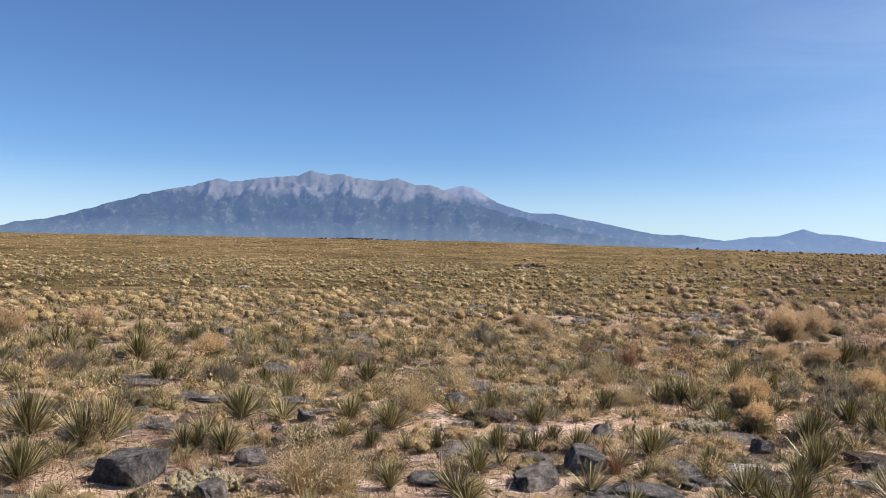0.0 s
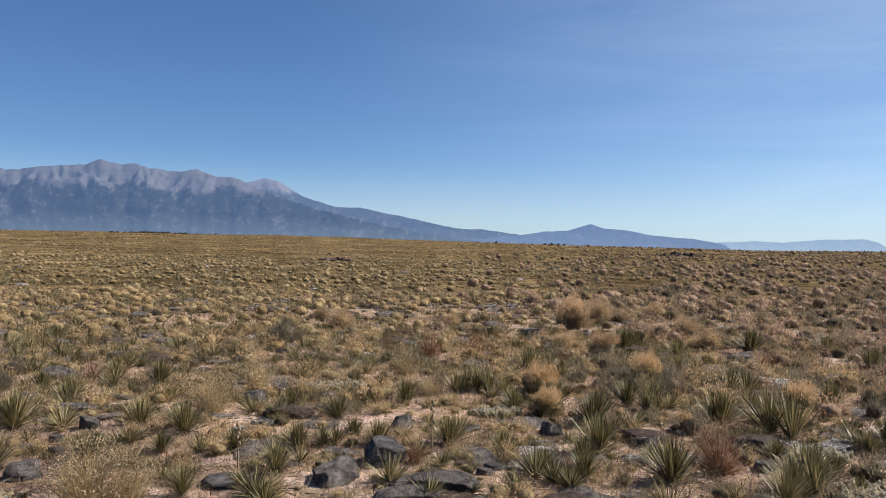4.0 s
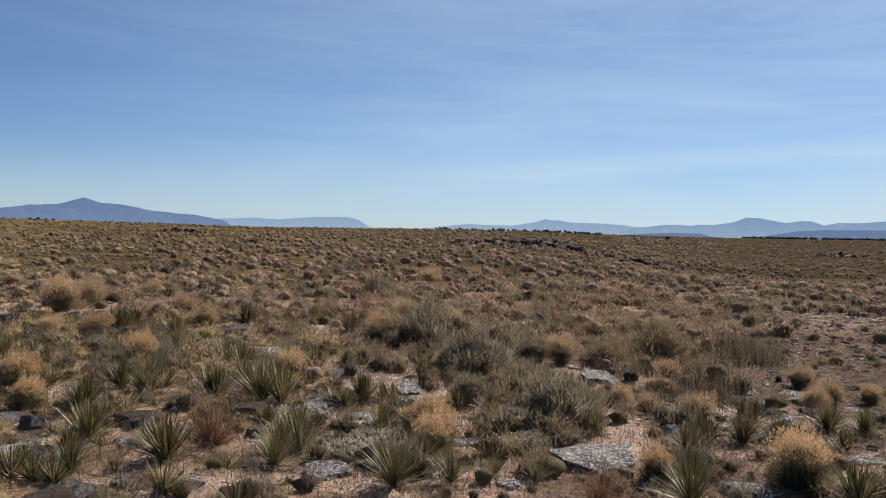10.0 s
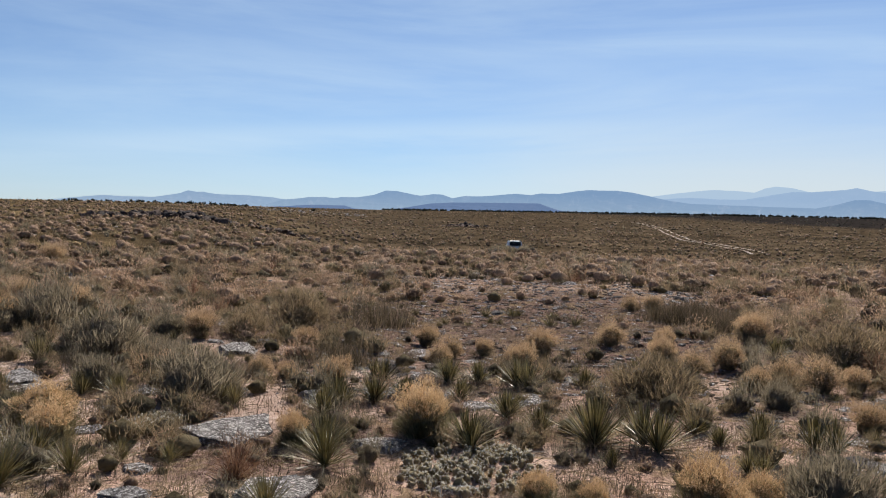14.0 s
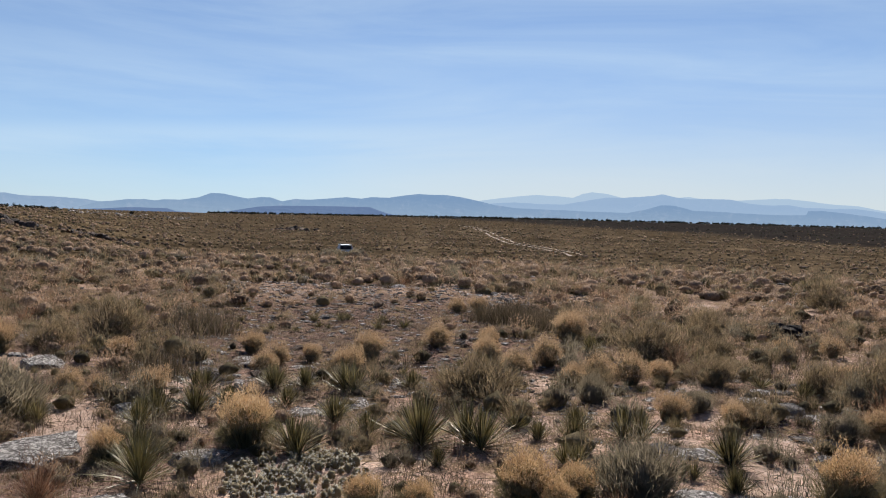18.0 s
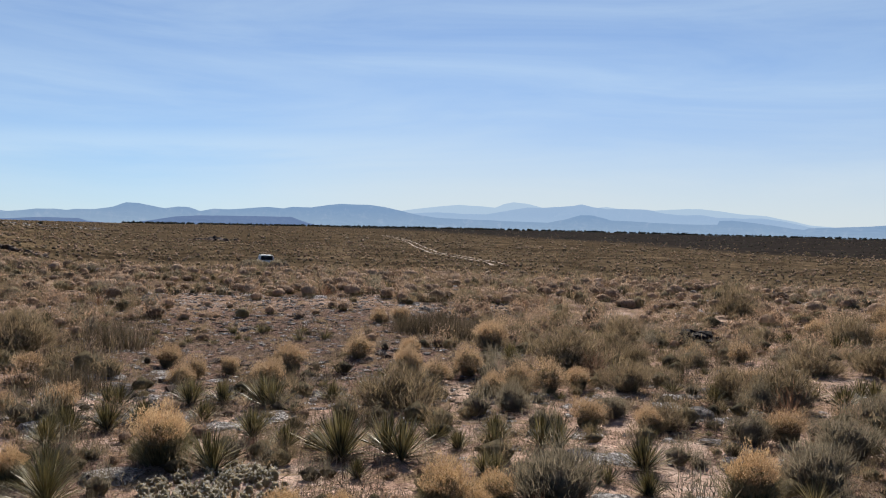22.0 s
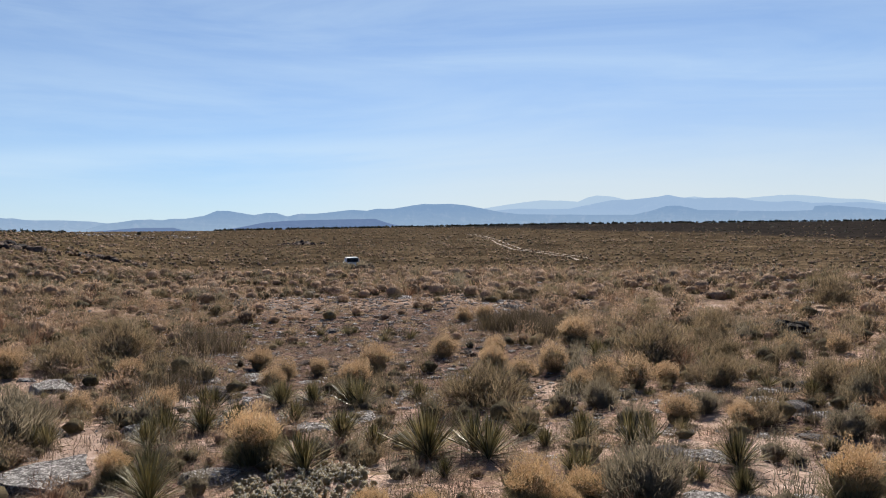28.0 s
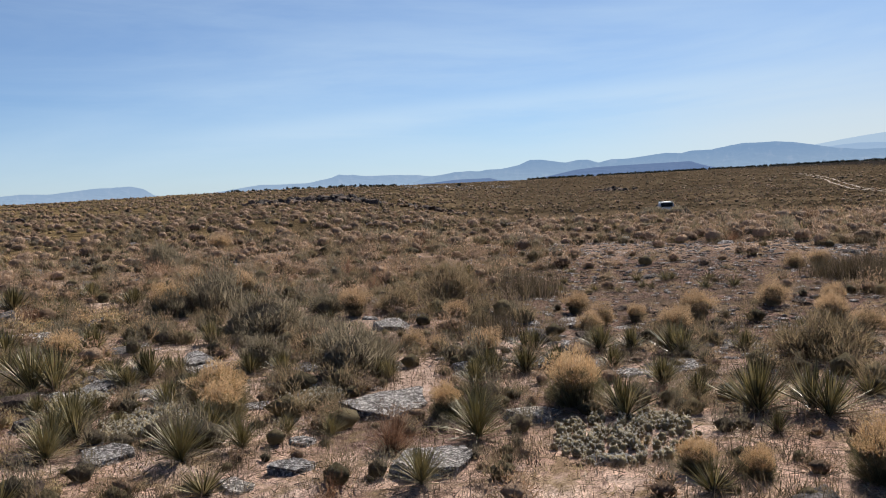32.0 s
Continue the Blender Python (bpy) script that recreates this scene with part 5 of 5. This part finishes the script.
def mid_yucca(g, k):
    n, w = BLADES[k]
    return joined([recoloured(slivers_of_yucca(g, n, w * 1.5), 0), recoloured(slivers_of_yucca(g, n // 4 + 1, w * 1.3, True), 8)])


def mid_rabbit(g, k):
    return cushion(g, k, (10, 2), (9, 1), g.uniform(0.2, 0.5), g.uniform(0.56, 0.72))


def mid_pale(g, k):
    return cushion(g, k, (12, 13), (12, 4), g.uniform(0.0, 0.25), 0.55)


def mid_sage(g, k, m=3):
    n, w = BLADES[k]
    return joined([mound(g, 2, 5, 10, 11 if m == 3 else 10, 0.3, 0.36, 0.26, 0.6), brush(g, 2 * n + DETAIL[k][4] // 2, w * 0.9, m, 0.74, 9)])


def mid_grass(g, k):
    n, w = BLADES[k]
    return joined([mound(g, 2, 4, 10, 12, 0.3, 0.22, 0.24, 0.6), recoloured(grass(g, n, 0.42, w, 0, 0.9, 30), 4), recoloured(grass(g, n // 3, 0.4, w, 0, 0.9, 30), 13)])


def mid_olive(g, k):
    n, w = BLADES[k]
    return joined([mound(g, 2, 4, 10, 10, 0.3, 0.22, 0.2, 0.6), recoloured(grass(g, n, 0.55, w, 0, 0.9, 48), 6), recoloured(grass(g, n // 3, 0.5, w, 0, 0.9, 40), 13)])


def mid_russet(g, k):
    n, w = BLADES[k]
    return joined([recoloured(stems(g, n, w, 0, 0.1), 7), recoloured(twigs_and_leaves(g, n, 0, 0.13, w), 7)])


g = np.random.default_rng(5)
# shares of yucca, golden brush, sage, grass, olive grass, russet and pale brush: near and far, to either side
LEFT = np.array([5.5, 5.5, 5.5, 5, 5, 5, 1.0, 1.5, 5, 5, 3, 3, 0.6, 6, 6], dtype=float)
LEFT_FAR = np.array([6.5, 6.5, 6.5, 4, 4, 4, 0.4, 0.6, 6, 6, 9, 9, 0.2, 4.5, 4.5], dtype=float)
RIGHT = np.array([0.6, 0.6, 0.6, 4.5, 4.5, 4.5, 7, 14, 1.5, 1.5, 7, 7, 1.2, 1.5, 1.5], dtype=float)
RIGHT_FAR = np.array([0.2, 0.2, 0.2, 10, 10, 10, 4, 12, 0.5, 0.5, 5, 5, 0.8, 1, 1], dtype=float)


def field(name, label, n, r0, r1, templates, size, clear, power, seed, spread=0.28, far=True, sides="both", high=(0.8, 1.1)):
    """The cover, with more yucca and grass to one side and more brush to the other."""
    gg = np.random.default_rng(seed)
    x, y = sown(gg, n, r0, r1, -46.0 if sides != "right" else 0.0, 122.0 if sides != "left" else 50.0, clear, power)
    x, y = thin_out(gg, x, y)
    light = (0.62 * x - y < 255) | (gg.random(len(x)) < 0.12)
    x, y = x[light], y[light]
    left = np.degrees(np.arctan2(x, y)) + 9.0 * gg.normal(size=len(x)) < (15 if far else 30)
    if sides != "right":
        w = LEFT_FAR if far else LEFT
        sow(name, label, "shrubs", templates, PLANT_MATS, x[left], y[left], gg, size, spread, high, weights=w / w.sum())
    if sides != "left":
        w = RIGHT_FAR if far else RIGHT
        sow(name, label, "shrubs", templates, DULL_MATS, x[~left], y[~left], gg, size if sides == "right" else size * 1.2, spread, high, weights=w / w.sum())


def cover(k):
    return [mid_yucca(g, k), mid_yucca(g, k), mid_yucca(g, k), mid_rabbit(g, k), mid_rabbit(g, k), mid_rabbit(g, k), mid_sage(g, k), mid_sage(g, k, 2), mid_grass(g, k), mid_grass(g, k),
            mid_olive(g, k), mid_olive(g, k), mid_russet(g, k), mid_pale(g, k), mid_pale(g, k)]


FINE, MID, THIN, COARSE, SPECK = cover("fine"), cover("mid"), cover("thin"), cover("coarse"), cover("speck")

PLAIN = "mixed dry brush, yucca and grass covering the plain"
field("near_brush", "low dry brush and grass filling the gaps between plants", 2600, 3.0, 9.0, FINE, 0.18, 0.03, 1.0, 701, 0.3, False)
field("desert_brush", PLAIN, 2900, 8.0, 15.0, FINE, 0.29, 0.05, 1.0, 702, 0.36, False)
field("desert_brush", PLAIN, 5200, 14.0, 26.0, MID, 0.29, 0.05, 1.0, 706, 0.36, True, "left")
field("desert_brush", PLAIN, 1350, 14.0, 19.5, FINE, 0.42, 0.05, 1.0, 711, 0.36, True, "right")
field("desert_brush", PLAIN, 2500, 19.0, 26.0, MID, 0.44, 0.05, 1.0, 707, 0.36, True, "right")
field("desert_brush", PLAIN, 14500, 25.0, 75.0, THIN, 0.33, 0.0, 0.72, 703, 0.34, True, "left", (0.6, 0.9))
field("desert_brush", PLAIN, 8400, 25.0, 75.0, MID, 0.49, 0.0, 0.72, 708, 0.36, True, "right")
field("distant_brush", "tiny distant tufts of dry brush", 13000, 72.0, 260.0, COARSE, 0.46, 0.0, 0.62, 704, 0.28, True, "left", (0.5, 0.8))
field("distant_brush", "tiny distant tufts of dry brush", 15000, 72.0, 260.0, COARSE, 0.68, 0.0, 0.62, 709, 0.28, True, "right")
field("distant_brush", "tiny distant tufts of dry brush", 5000, 250.0, 440.0, SPECK, 0.60, 0.0, 0.45, 705, 0.28, True, "left", (0.5, 0.9))
field("distant_brush", "tiny distant tufts of dry brush", 20000, 230.0, 1100.0, SPECK, 1.1, 0.0, 0.5, 710, 0.35, True, "right", (0.6, 0.9))

g = np.random.default_rng(15)
YUCCA_FILL = [joined([recoloured(slivers_of_yucca(g, 90, 0.026), 0), recoloured(slivers_of_yucca(g, 26, 0.022, True), 8)]) for k in range(6)]
x, y = sown(g, 620, 3.6, 15.0, -46.0, 26.0, 0.08)
sow("yucca_patch", "small yuccas growing thickly between the stones", "yuccas", YUCCA_FILL, PLANT_MATS, x, y, g, 0.34, 0.25)
x, y = sown(g, 150, 3.8, 14.0, 24.0, 122.0, 0.08)
sow("yucca_patch", "small yuccas scattered between dry shrubs", "yuccas", YUCCA_FILL, PLANT_MATS, x, y, g, 0.30, 0.25)

x, y = sown(g, 460, 4.6, 10.5, 12.0, 100.0, 0.06)
x, y = thin_out(g, x, y)
sow("low_shrubs", "low olive and grey brush between the yuccas", "shrubs", FINE[6:8] * 2, DULL_MATS, x, y, g, 0.34, 0.3)

# short dry grass and litter round the feet of the plants
g = np.random.default_rng(9)
TUFTS = [recoloured(grass(g, 24, 0.065, 0.005, 0, 0.16, 8), m) for m in (13, 4, 13, 13, 5, 6)]
x, y = sown(g, 9500, 3.0, 15.0, clear=0.0)
k = fractal(x * 0.8, y * 0.8, 31, 3) > 0.40
sow("dry_grass", "short pale dry grass mats on bare soil", "grass", TUFTS, PLANT_MATS, x[k], y[k], g, 1.0, 0.35)
MATS = [joined([recoloured(grass(g, 52, 0.34, 0.018, 0, 1.0, 12), 13), recoloured(grass(g, 20, 0.26, 0.018, 0, 1.0, 12), 4)]) for k in range(5)]
for a0, a1, n, mats in ((-46.0, 30.0, 2300, PLANT_MATS), (30.0, 122.0, 1300, DULL_MATS)):
    x, y = sown(g, n, 3.2, 13.0, a0, a1, 0.02)
    sow("grass_mat", "low matted cushions of grey-tan dead grass", "grass", [(V, T, np.where(M == 13, 4, 13)) for V, T, M in MATS] if mats is PLANT_MATS else MATS, mats, x, y, g, 0.20, 0.35)
LYING = [recoloured(slivers(g, np.concatenate([g.normal(size=(14, 2)) * 0.10, np.full((14, 1), 0.012)], 1), unit(np.concatenate([g.normal(size=(14, 2)), np.full((14, 1), 0.06)], 1)), 0.10, 0.005, 0), m) for m in (8, 13, 5, 13)]
x, y = sown(g, 3600, 3.2, 12.0)
sow("plant_litter", "dead leaves and twigs lying on the soil", "litter", LYING, PLANT_MATS, x, y, g, 1.0, 0.3)


# ---- loose stones and gravel ----
def stones_strewn(name, label, n, r0, r1, size, spread, mats, seed, level=1, gate=0.0, clear=0.02, a0=-46.0, a1=122.0, flat=0.5):
    gg = np.random.default_rng(seed)
    temps = []
    for k in range(6):
        V, T = stone(seed + k, flat, 9, level)
        temps.append((V, T, np.full(len(T), k % len(mats))))
    x, y = sown(gg, n, r0, r1, a0, a1, clear)
    keep = fractal(x * 0.5, y * 0.5, 61, 3) > gate
    sow(name, label, "stones", temps, mats, x[keep], y[keep], gg, size, spread, smooth=False)


stones_strewn("gravel", "small dark and tan pebbles on the soil", 10000, 3.0, 15.0, 0.024, 0.45, (BASALT, REDROCK, LICHEN), 801, 1, 0.38)
stones_strewn("loose_stones", "scattered fist-sized basalt stones", 1300, 3.4, 24.0, 0.13, 0.45, (BASALT, REDROCK, LICHEN), 811, 2, 0.45, 0.04)
stones_strewn("field_rocks", "dark basalt rocks half hidden in the brush", 420, 7.0, 60.0, 0.34, 0.4, (BASALT, REDROCK, LICHEN), 821, 2, 0.45)


stones_strewn("dark_stones", "dark basalt stones lying among the yuccas", 760, 4.2, 22.0, 0.29, 0.45, (BASALT, BASALT, REDROCK), 831, 2, 0.40, 0.02, -46.0, 32.0, 0.36)
stones_strewn("dark_slabs", "flat dark basalt slabs nearly level with the soil", 190, 4.0, 17.0, 0.46, 0.4, (BASALT, REDROCK), 861, 3, 0.42, 0.0, -46.0, 26.0, 0.11)
stones_strewn("pale_stones", "pale lichen-crusted stones level with the soil", 420, 3.7, 10.0, 0.17, 0.5, (LICHEN, LICHEN, BASALT), 841, 2, 0.38, 0.02, 14.0, 104.0, 0.26)
stones_strewn("gravel_flat", "brown gravel covering a bare flat", 8200, 7.0, 20.0, 0.055, 0.6, (REDROCK, BASALT, LICHEN, REDROCK, LICHEN), 851, 1, 0.0, 0.0, 52.0, 84.0)


# ---- rock outcrops ----
def outcrop(label, az, r, width, depth, n, size, mats, seed):
    pile = tagged(new("rock_outcrop"), label, "rock outcrop", "rock outcrops")
    c = bearing(az, r)
    pile.location = (c.x, c.y, float(land(c.x, c.y)))
    rr = random.Random(seed)
    across = bearing(az + 90, 1)
    ahead = bearing(az, 1)
    for k in range(n):
        u, v = rr.gauss(0, 0.3) * width, rr.gauss(0, 0.3) * depth
        p = across * u + ahead * v
        s = size * rr.uniform(0.6, 1.4)
        lift = 0.5 * size * max(0, 1 - (2 * u / width) ** 2 - (2 * v / depth) ** 2) * rr.uniform(0.3, 1.0)
        ob = part("rock", mats[k % len(mats)], pile)
        ob.matrix_basis = Matrix.LocRotScale((p.x, p.y, float(land(c.x + p.x, c.y + p.y)) - pile.location.z + lift + 0.05 * s), Euler((rr.uniform(-0.4, 0.4), rr.uniform(-0.4, 0.4), rr.uniform(0, 6.28))), (s, s, s))


RED_BOULDERS = [build("rock", *stone(900 + k, 0.6, 12, 2), None, (REDROCK,)) for k in range(3)]
DARK_BOULDERS = [build("rock", *stone(910 + k, 0.6, 12, 2), None, (OUTCROP,)) for k in range(3)]
outcrop("long dark basalt rock pile on the plain", 41.0, 93, 11.0, 4.0, 170, 1.15, RED_BOULDERS + DARK_BOULDERS, 1)
outcrop("small dark rock pile in dry grass", -6.0, 66, 2.2, 1.4, 18, 0.5, RED_BOULDERS, 2)
outcrop("low dark rocks along the far rim", -18.4, 345, 26.0, 6.0, 60, 1.1, DARK_BOULDERS, 8)
outcrop("low brown rock ledge on the slope", 48.5, 96, 6.0, 3.0, 30, 0.7, RED_BOULDERS, 3)
outcrop("low dark rock pile on the slope", 60.7, 252, 10.0, 5.0, 50, 1.5, RED_BOULDERS + DARK_BOULDERS, 4)
outcrop("dark basalt rocks in sparse brush", 94.2, 13.4, 1.3, 0.8, 30, 0.24, DARK_BOULDERS, 5)
outcrop("low dark rock pile in dry grass", 17.35, 145, 7.0, 3.0, 40, 0.9, DARK_BOULDERS, 7)
outcrop("low dark rock pile in dry grass", 21.5, 70, 3.0, 2.0, 16, 0.5, DARK_BOULDERS, 6)


# ---- the track ----
def track():
    m, nt, b, out = material("pale_dirt")
    col = ramp(nt, noise_at(nt, 0.8, 5.0, 0.6), ((0.3, (0.17, 0.12, 0.088)), (0.55, (0.26, 0.192, 0.145)), (0.75, (0.34, 0.262, 0.20))))
    nt.links.new(col, b.inputs["Base Color"])
    b.inputs["Roughness"].default_value = 0.95
    ob = tagged(new("dirt_track"), "pale two-rut dirt track across the brush", "track", kind="structure")
    line = ((80.6, 128), (80.1, 139), (79.5, 146), (77.6, 168), (76.8, 178), (75.8, 194), (75.1, 218), (74.6, 250), (73.75, 320), (73.2, 360), (72.5, 405), (72.3, 425))
    rr = np.geomspace(line[0][1], line[-1][1], 90)
    az = np.interp(rr, [p[1] for p in line], [p[0] for p in line])
    X, Y = rr * np.sin(np.radians(az)), rr * np.cos(np.radians(az))
    tx, ty = np.gradient(X), np.gradient(Y)
    ln = np.hypot(tx, ty)
    nx, ny = -ty / ln, tx / ln
    for off in (-1.15, 1.15):
        w = 0.16 + 0.26 * fractal(rr * 0.1, rr * 0 + off, 77, 2)
        rows = [np.stack([X + nx * (off + s * w), Y + ny * (off + s * w), land(X + nx * (off + s * w), Y + ny * (off + s * w)) + 0.12], -1) for s in (-1, 1)]
        V = np.concatenate(rows)
        n = len(rr)
        T = np.concatenate([np.stack([np.arange(n - 1), np.arange(1, n), n + np.arange(1, n), n + np.arange(n - 1)], -1)])
        part("rut", build("rut", V, T, None, (m,), True), ob)


track()


# ---- distant junipers ----
def tree_templates():
    out = []
    for k in range(4):
        gg = np.random.default_rng(950 + k)
        crown = twigs_and_leaves(gg, 46, 0, 0.34, 0.24, -0.1, 1.5, 0.3, 0.55)
        V, T, M = crown
        V = V + np.array([0, 0, 0.15])
        trunk = slivers(gg, np.zeros((3, 3)), np.array([[0.0, 0.1, 0.99]] * 3), 0.5, 0.12, 1)
        out.append(joined([(V, T, M), trunk]))
    return out


TREES = tree_templates()


def tree_line(label, n, a0, a1, r0, r1, size, seed):
    gg = np.random.default_rng(seed)
    x, y = sown(gg, n, r0, r1, a0, a1)
    sow("junipers", label, "trees", TREES, (JUNIPER, WOOD), x, y, gg, size, 0.3)


tree_line("dark line of distant junipers on the rim", 120, 34.5, 46.0, 400, 440, 1.5, 31)
tree_line("dark line of distant junipers on the rim", 850, 55, 80, 1100, 1230, 3.0, 32)
tree_line("dark line of distant junipers on the rim", 800, 78, 120, 1090, 1240, 3.0, 33)
tree_line("few dark distant junipers", 24, 13.5, 20.5, 390, 440, 0.6, 34)
gg = np.random.default_rng(35)
x, y = sown(gg, 5200, 260, 1240, 62, 122, 0.0, 0.6)
k = 0.62 * x - y > 245
sow("dark_brush", "dark belt of distant brush on the far rise", "shrubs", cover("speck")[6:8], (JUNIPER,) * 14, x[k], y[k], gg, 1.0, 0.3)
for az, r, s in ((8.3, 380, 1.3), (8.75, 382, 1.6), (9.2, 385, 1.4), (9.6, 385, 1.2), (11.2, 380, 1.2), (50.3, 420, 2.4), (4.9, 330, 1.4)):
    p = bearing(az, r)
    tree = tagged(new("juniper"), "dark distant juniper standing alone on the rim", "tree", "lone junipers")
    tree.location = (p.x, p.y, float(land(p.x, p.y)))
    gg = np.random.default_rng(int(az * 10))
    V, T, M = twigs_and_leaves(gg, 160, 0, 0.26, 0.14, -0.1, 1.5, 0.3, 0.5)
    part("crown", build("crown", (V + np.array([0, 0, 0.15])) * s, T, None, (JUNIPER,)), tree)
    V, T, M = slivers(gg, np.zeros((5, 3)), unit(np.array([[0.1, 0, 1.0], [-0.1, 0.1, 1], [0, 0.2, 1], [0, -0.2, 1], [0.05, 0, 1]])), 0.5, 0.12, 0)
    part("trunk", build("trunk", V * s, T, None, (WOOD,)), tree)
stones_far = np.random.default_rng(77)
x, y = sown(stones_far, 160, 330, 430, 46.5, 54)
temps = [(*stone(970 + k, 0.5, 8, 1), np.zeros(20, int)) for k in range(3)]
sow("pale_rocks", "band of pale rocks on the far rise", "rocks", temps, (LICHEN,), x, y, stones_far, 0.9, 0.4)


# ---- the parked car ----
def paint(name, colour, rough, metal=0.0, coat=0.0, shine=0.5):
    m, nt, b, out = material(name)
    dust = ramp(nt, noise_at(nt, 3.0, 4.0), ((0.35, colour), (0.8, tuple(0.75 * c + 0.25 * d for c, d in zip(colour, (0.4, 0.32, 0.24))))))
    nt.links.new(dust, b.inputs["Base Color"])
    b.inputs["Specular IOR Level"].default_value = shine
    b.inputs["Roughness"].default_value, b.inputs["Metallic"].default_value, b.inputs["Coat Weight"].default_value = rough, metal, coat
    return m


WHITE_PAINT, TYRE, DARK_GLASS, TRIM, CHROME, LAMP_GLASS = paint("white_car_paint", (0.78, 0.76, 0.73), 0.45, 0, 0.2), paint("tyre_rubber", (0.03, 0.03, 0.03), 0.9), paint("dark_window_glass", (0.006, 0.006, 0.006), 0.3, shine=0.15), paint("black_plastic", (0.04, 0.04, 0.04), 0.6), paint("wheel_metal", (0.5, 0.5, 0.5), 0.3, 1.0), paint("headlight_lens", (0.7, 0.7, 0.7), 0.1)


def box(name, parent, size, at, mat, bevel=0.03, label="", taper=1.0, shift=0.0):
    bm = bmesh.new()
    bmesh.ops.create_cube(bm, size=1)
    for v in bm.verts:
        k = taper if v.co.z > 0 else 1.0
        v.co = Vector((v.co.x * size[0] * k + (shift if v.co.z > 0 else 0), v.co.y * size[1] * (1 - (1 - k) * 0.6), v.co.z * size[2]))
    bmesh.ops.bevel(bm, geom=bm.edges[:], offset=bevel, segments=2, affect="EDGES")
    me = bpy.data.meshes.new(name)
    bm.to_mesh(me)
    bm.free()
    me.materials.append(mat)
    ob = part(name, me, parent, label)
    ob.location = at
    return ob


def wheel(parent, x, y):
    def disc(name, r, w, mat, par, label=""):
        bm = bmesh.new()
        bmesh.ops.create_cone(bm, cap_ends=True, segments=20, radius1=r, radius2=r, depth=w)
        bmesh.ops.bevel(bm, geom=[e for e in bm.edges if abs(e.verts[0].co.z - e.verts[1].co.z) < 1e-4 and len(e.link_faces) == 2], offset=0.03, segments=2, affect="EDGES")
        bmesh.ops.rotate(bm, verts=bm.verts, cent=(0, 0, 0), matrix=Matrix.Rotation(radians(90), 3, "X"))
        me = bpy.data.meshes.new(name)
        bm.to_mesh(me)
        bm.free()
        me.materials.append(mat)
        return part(name, me, par, label)
    t = disc("wheel", 0.37, 0.24, TYRE, parent)
    t.location = (x, y, 0.36)
    disc("rim", 0.22, 0.27, CHROME, t, "grey metal rim")


def parked_car(az, r, turn):
    p = bearing(az, r)
    car = tagged(new("car"), "white off-road car with dark windows parked in brush", "car")
    car.matrix_basis = pose(p.x, p.y, float(land(p.x, p.y)) - 0.02, 0, 0, turn)
    box("body", car, (4.5, 1.85, 0.62), (0, 0, 0.72), WHITE_PAINT, 0.09)
    box("hood", car, (1.35, 1.7, 0.16), (1.5, 0, 1.06), WHITE_PAINT, 0.05)
    cabin = box("cabin", car, (3.0, 1.74, 0.62), (-0.65, 0, 1.33), WHITE_PAINT, 0.07, "", 0.86, -0.05)
    box("roof", car, (2.5, 1.5, 0.06), (-0.72, 0, 1.66), WHITE_PAINT, 0.025)
    for s in (-1, 1):
        box("side_window", car, (0.85, 0.03, 0.38), (0.02, s * 0.80, 1.38), DARK_GLASS, 0.01, "dark glass")
        box("side_window", car, (0.85, 0.03, 0.38), (-0.92, s * 0.80, 1.38), DARK_GLASS, 0.01, "dark glass")
        box("mirror", car, (0.1, 0.2, 0.14), (0.62, s * 0.97, 1.18), TRIM, 0.02)
        box("headlight", car, (0.06, 0.3, 0.17), (2.24, s * 0.62, 0.86), LAMP_GLASS, 0.02)
        box("tail_light", car, (0.05, 0.14, 0.34), (-2.25, s * 0.78, 0.9), TRIM, 0.015)
        box("roof_rail", car, (1.9, 0.04, 0.05), (-0.75, s * 0.66, 1.72), TRIM, 0.012)
        for x in (1.38, -1.42):
            wheel(car, x, s * 0.80)
    w = box("windscreen", car, (0.03, 1.36, 0.50), (0.77, 0, 1.36), DARK_GLASS, 0.01, "dark glass")
    w.rotation_euler = (0, radians(-19), 0)
    w = box("rear_window", car, (0.03, 1.42, 0.50), (-2.12, 0, 1.37), DARK_GLASS, 0.01, "dark glass")
    w.rotation_euler = (0, radians(17), 0)
    box("grille", car, (0.05, 0.8, 0.2), (2.25, 0, 0.84), TRIM, 0.015)
    box("bumper", car, (0.22, 1.82, 0.24), (2.22, 0, 0.52), TRIM, 0.05)
    box("bumper", car, (0.2, 1.82, 0.24), (-2.24, 0, 0.52), TRIM, 0.05)


parked_car(64.4, 106, 31)
rnd = random.Random(64)
screen = plant_kinds(330, 3, (
    ("wood", "grey-brown woody stems", lambda g: stems(g, 60, 0.02, 0, 0.1), WOOD),
    ("foliage", "", lambda g: joined([mound(g, 8, 14, 1, 1, 9.0, 0.66, 0.42, 0.5), twigs_and_leaves(g, 700, 0, 0.10, 0.03, 0.0, 1.5, 0.8)]), (SAGE, SAGE_TUFT))))
for k in range(22):
    p = bearing(64.4 + rnd.uniform(-1.25, 1.25), 95.6 + rnd.uniform(-2.0, 0.5))
    bush = thing("sagebrush", "tall sagebrush growing thickly in front of a parked car", "shrub", "sagebrushes by the car", p.x, p.y, rnd.uniform(1.7, 2.1), rnd.uniform(0, 6.28), 0.02, 0.95)
    for pname, plabel, me in screen[k % len(screen)]:
        part(pname, me, bush, plabel)
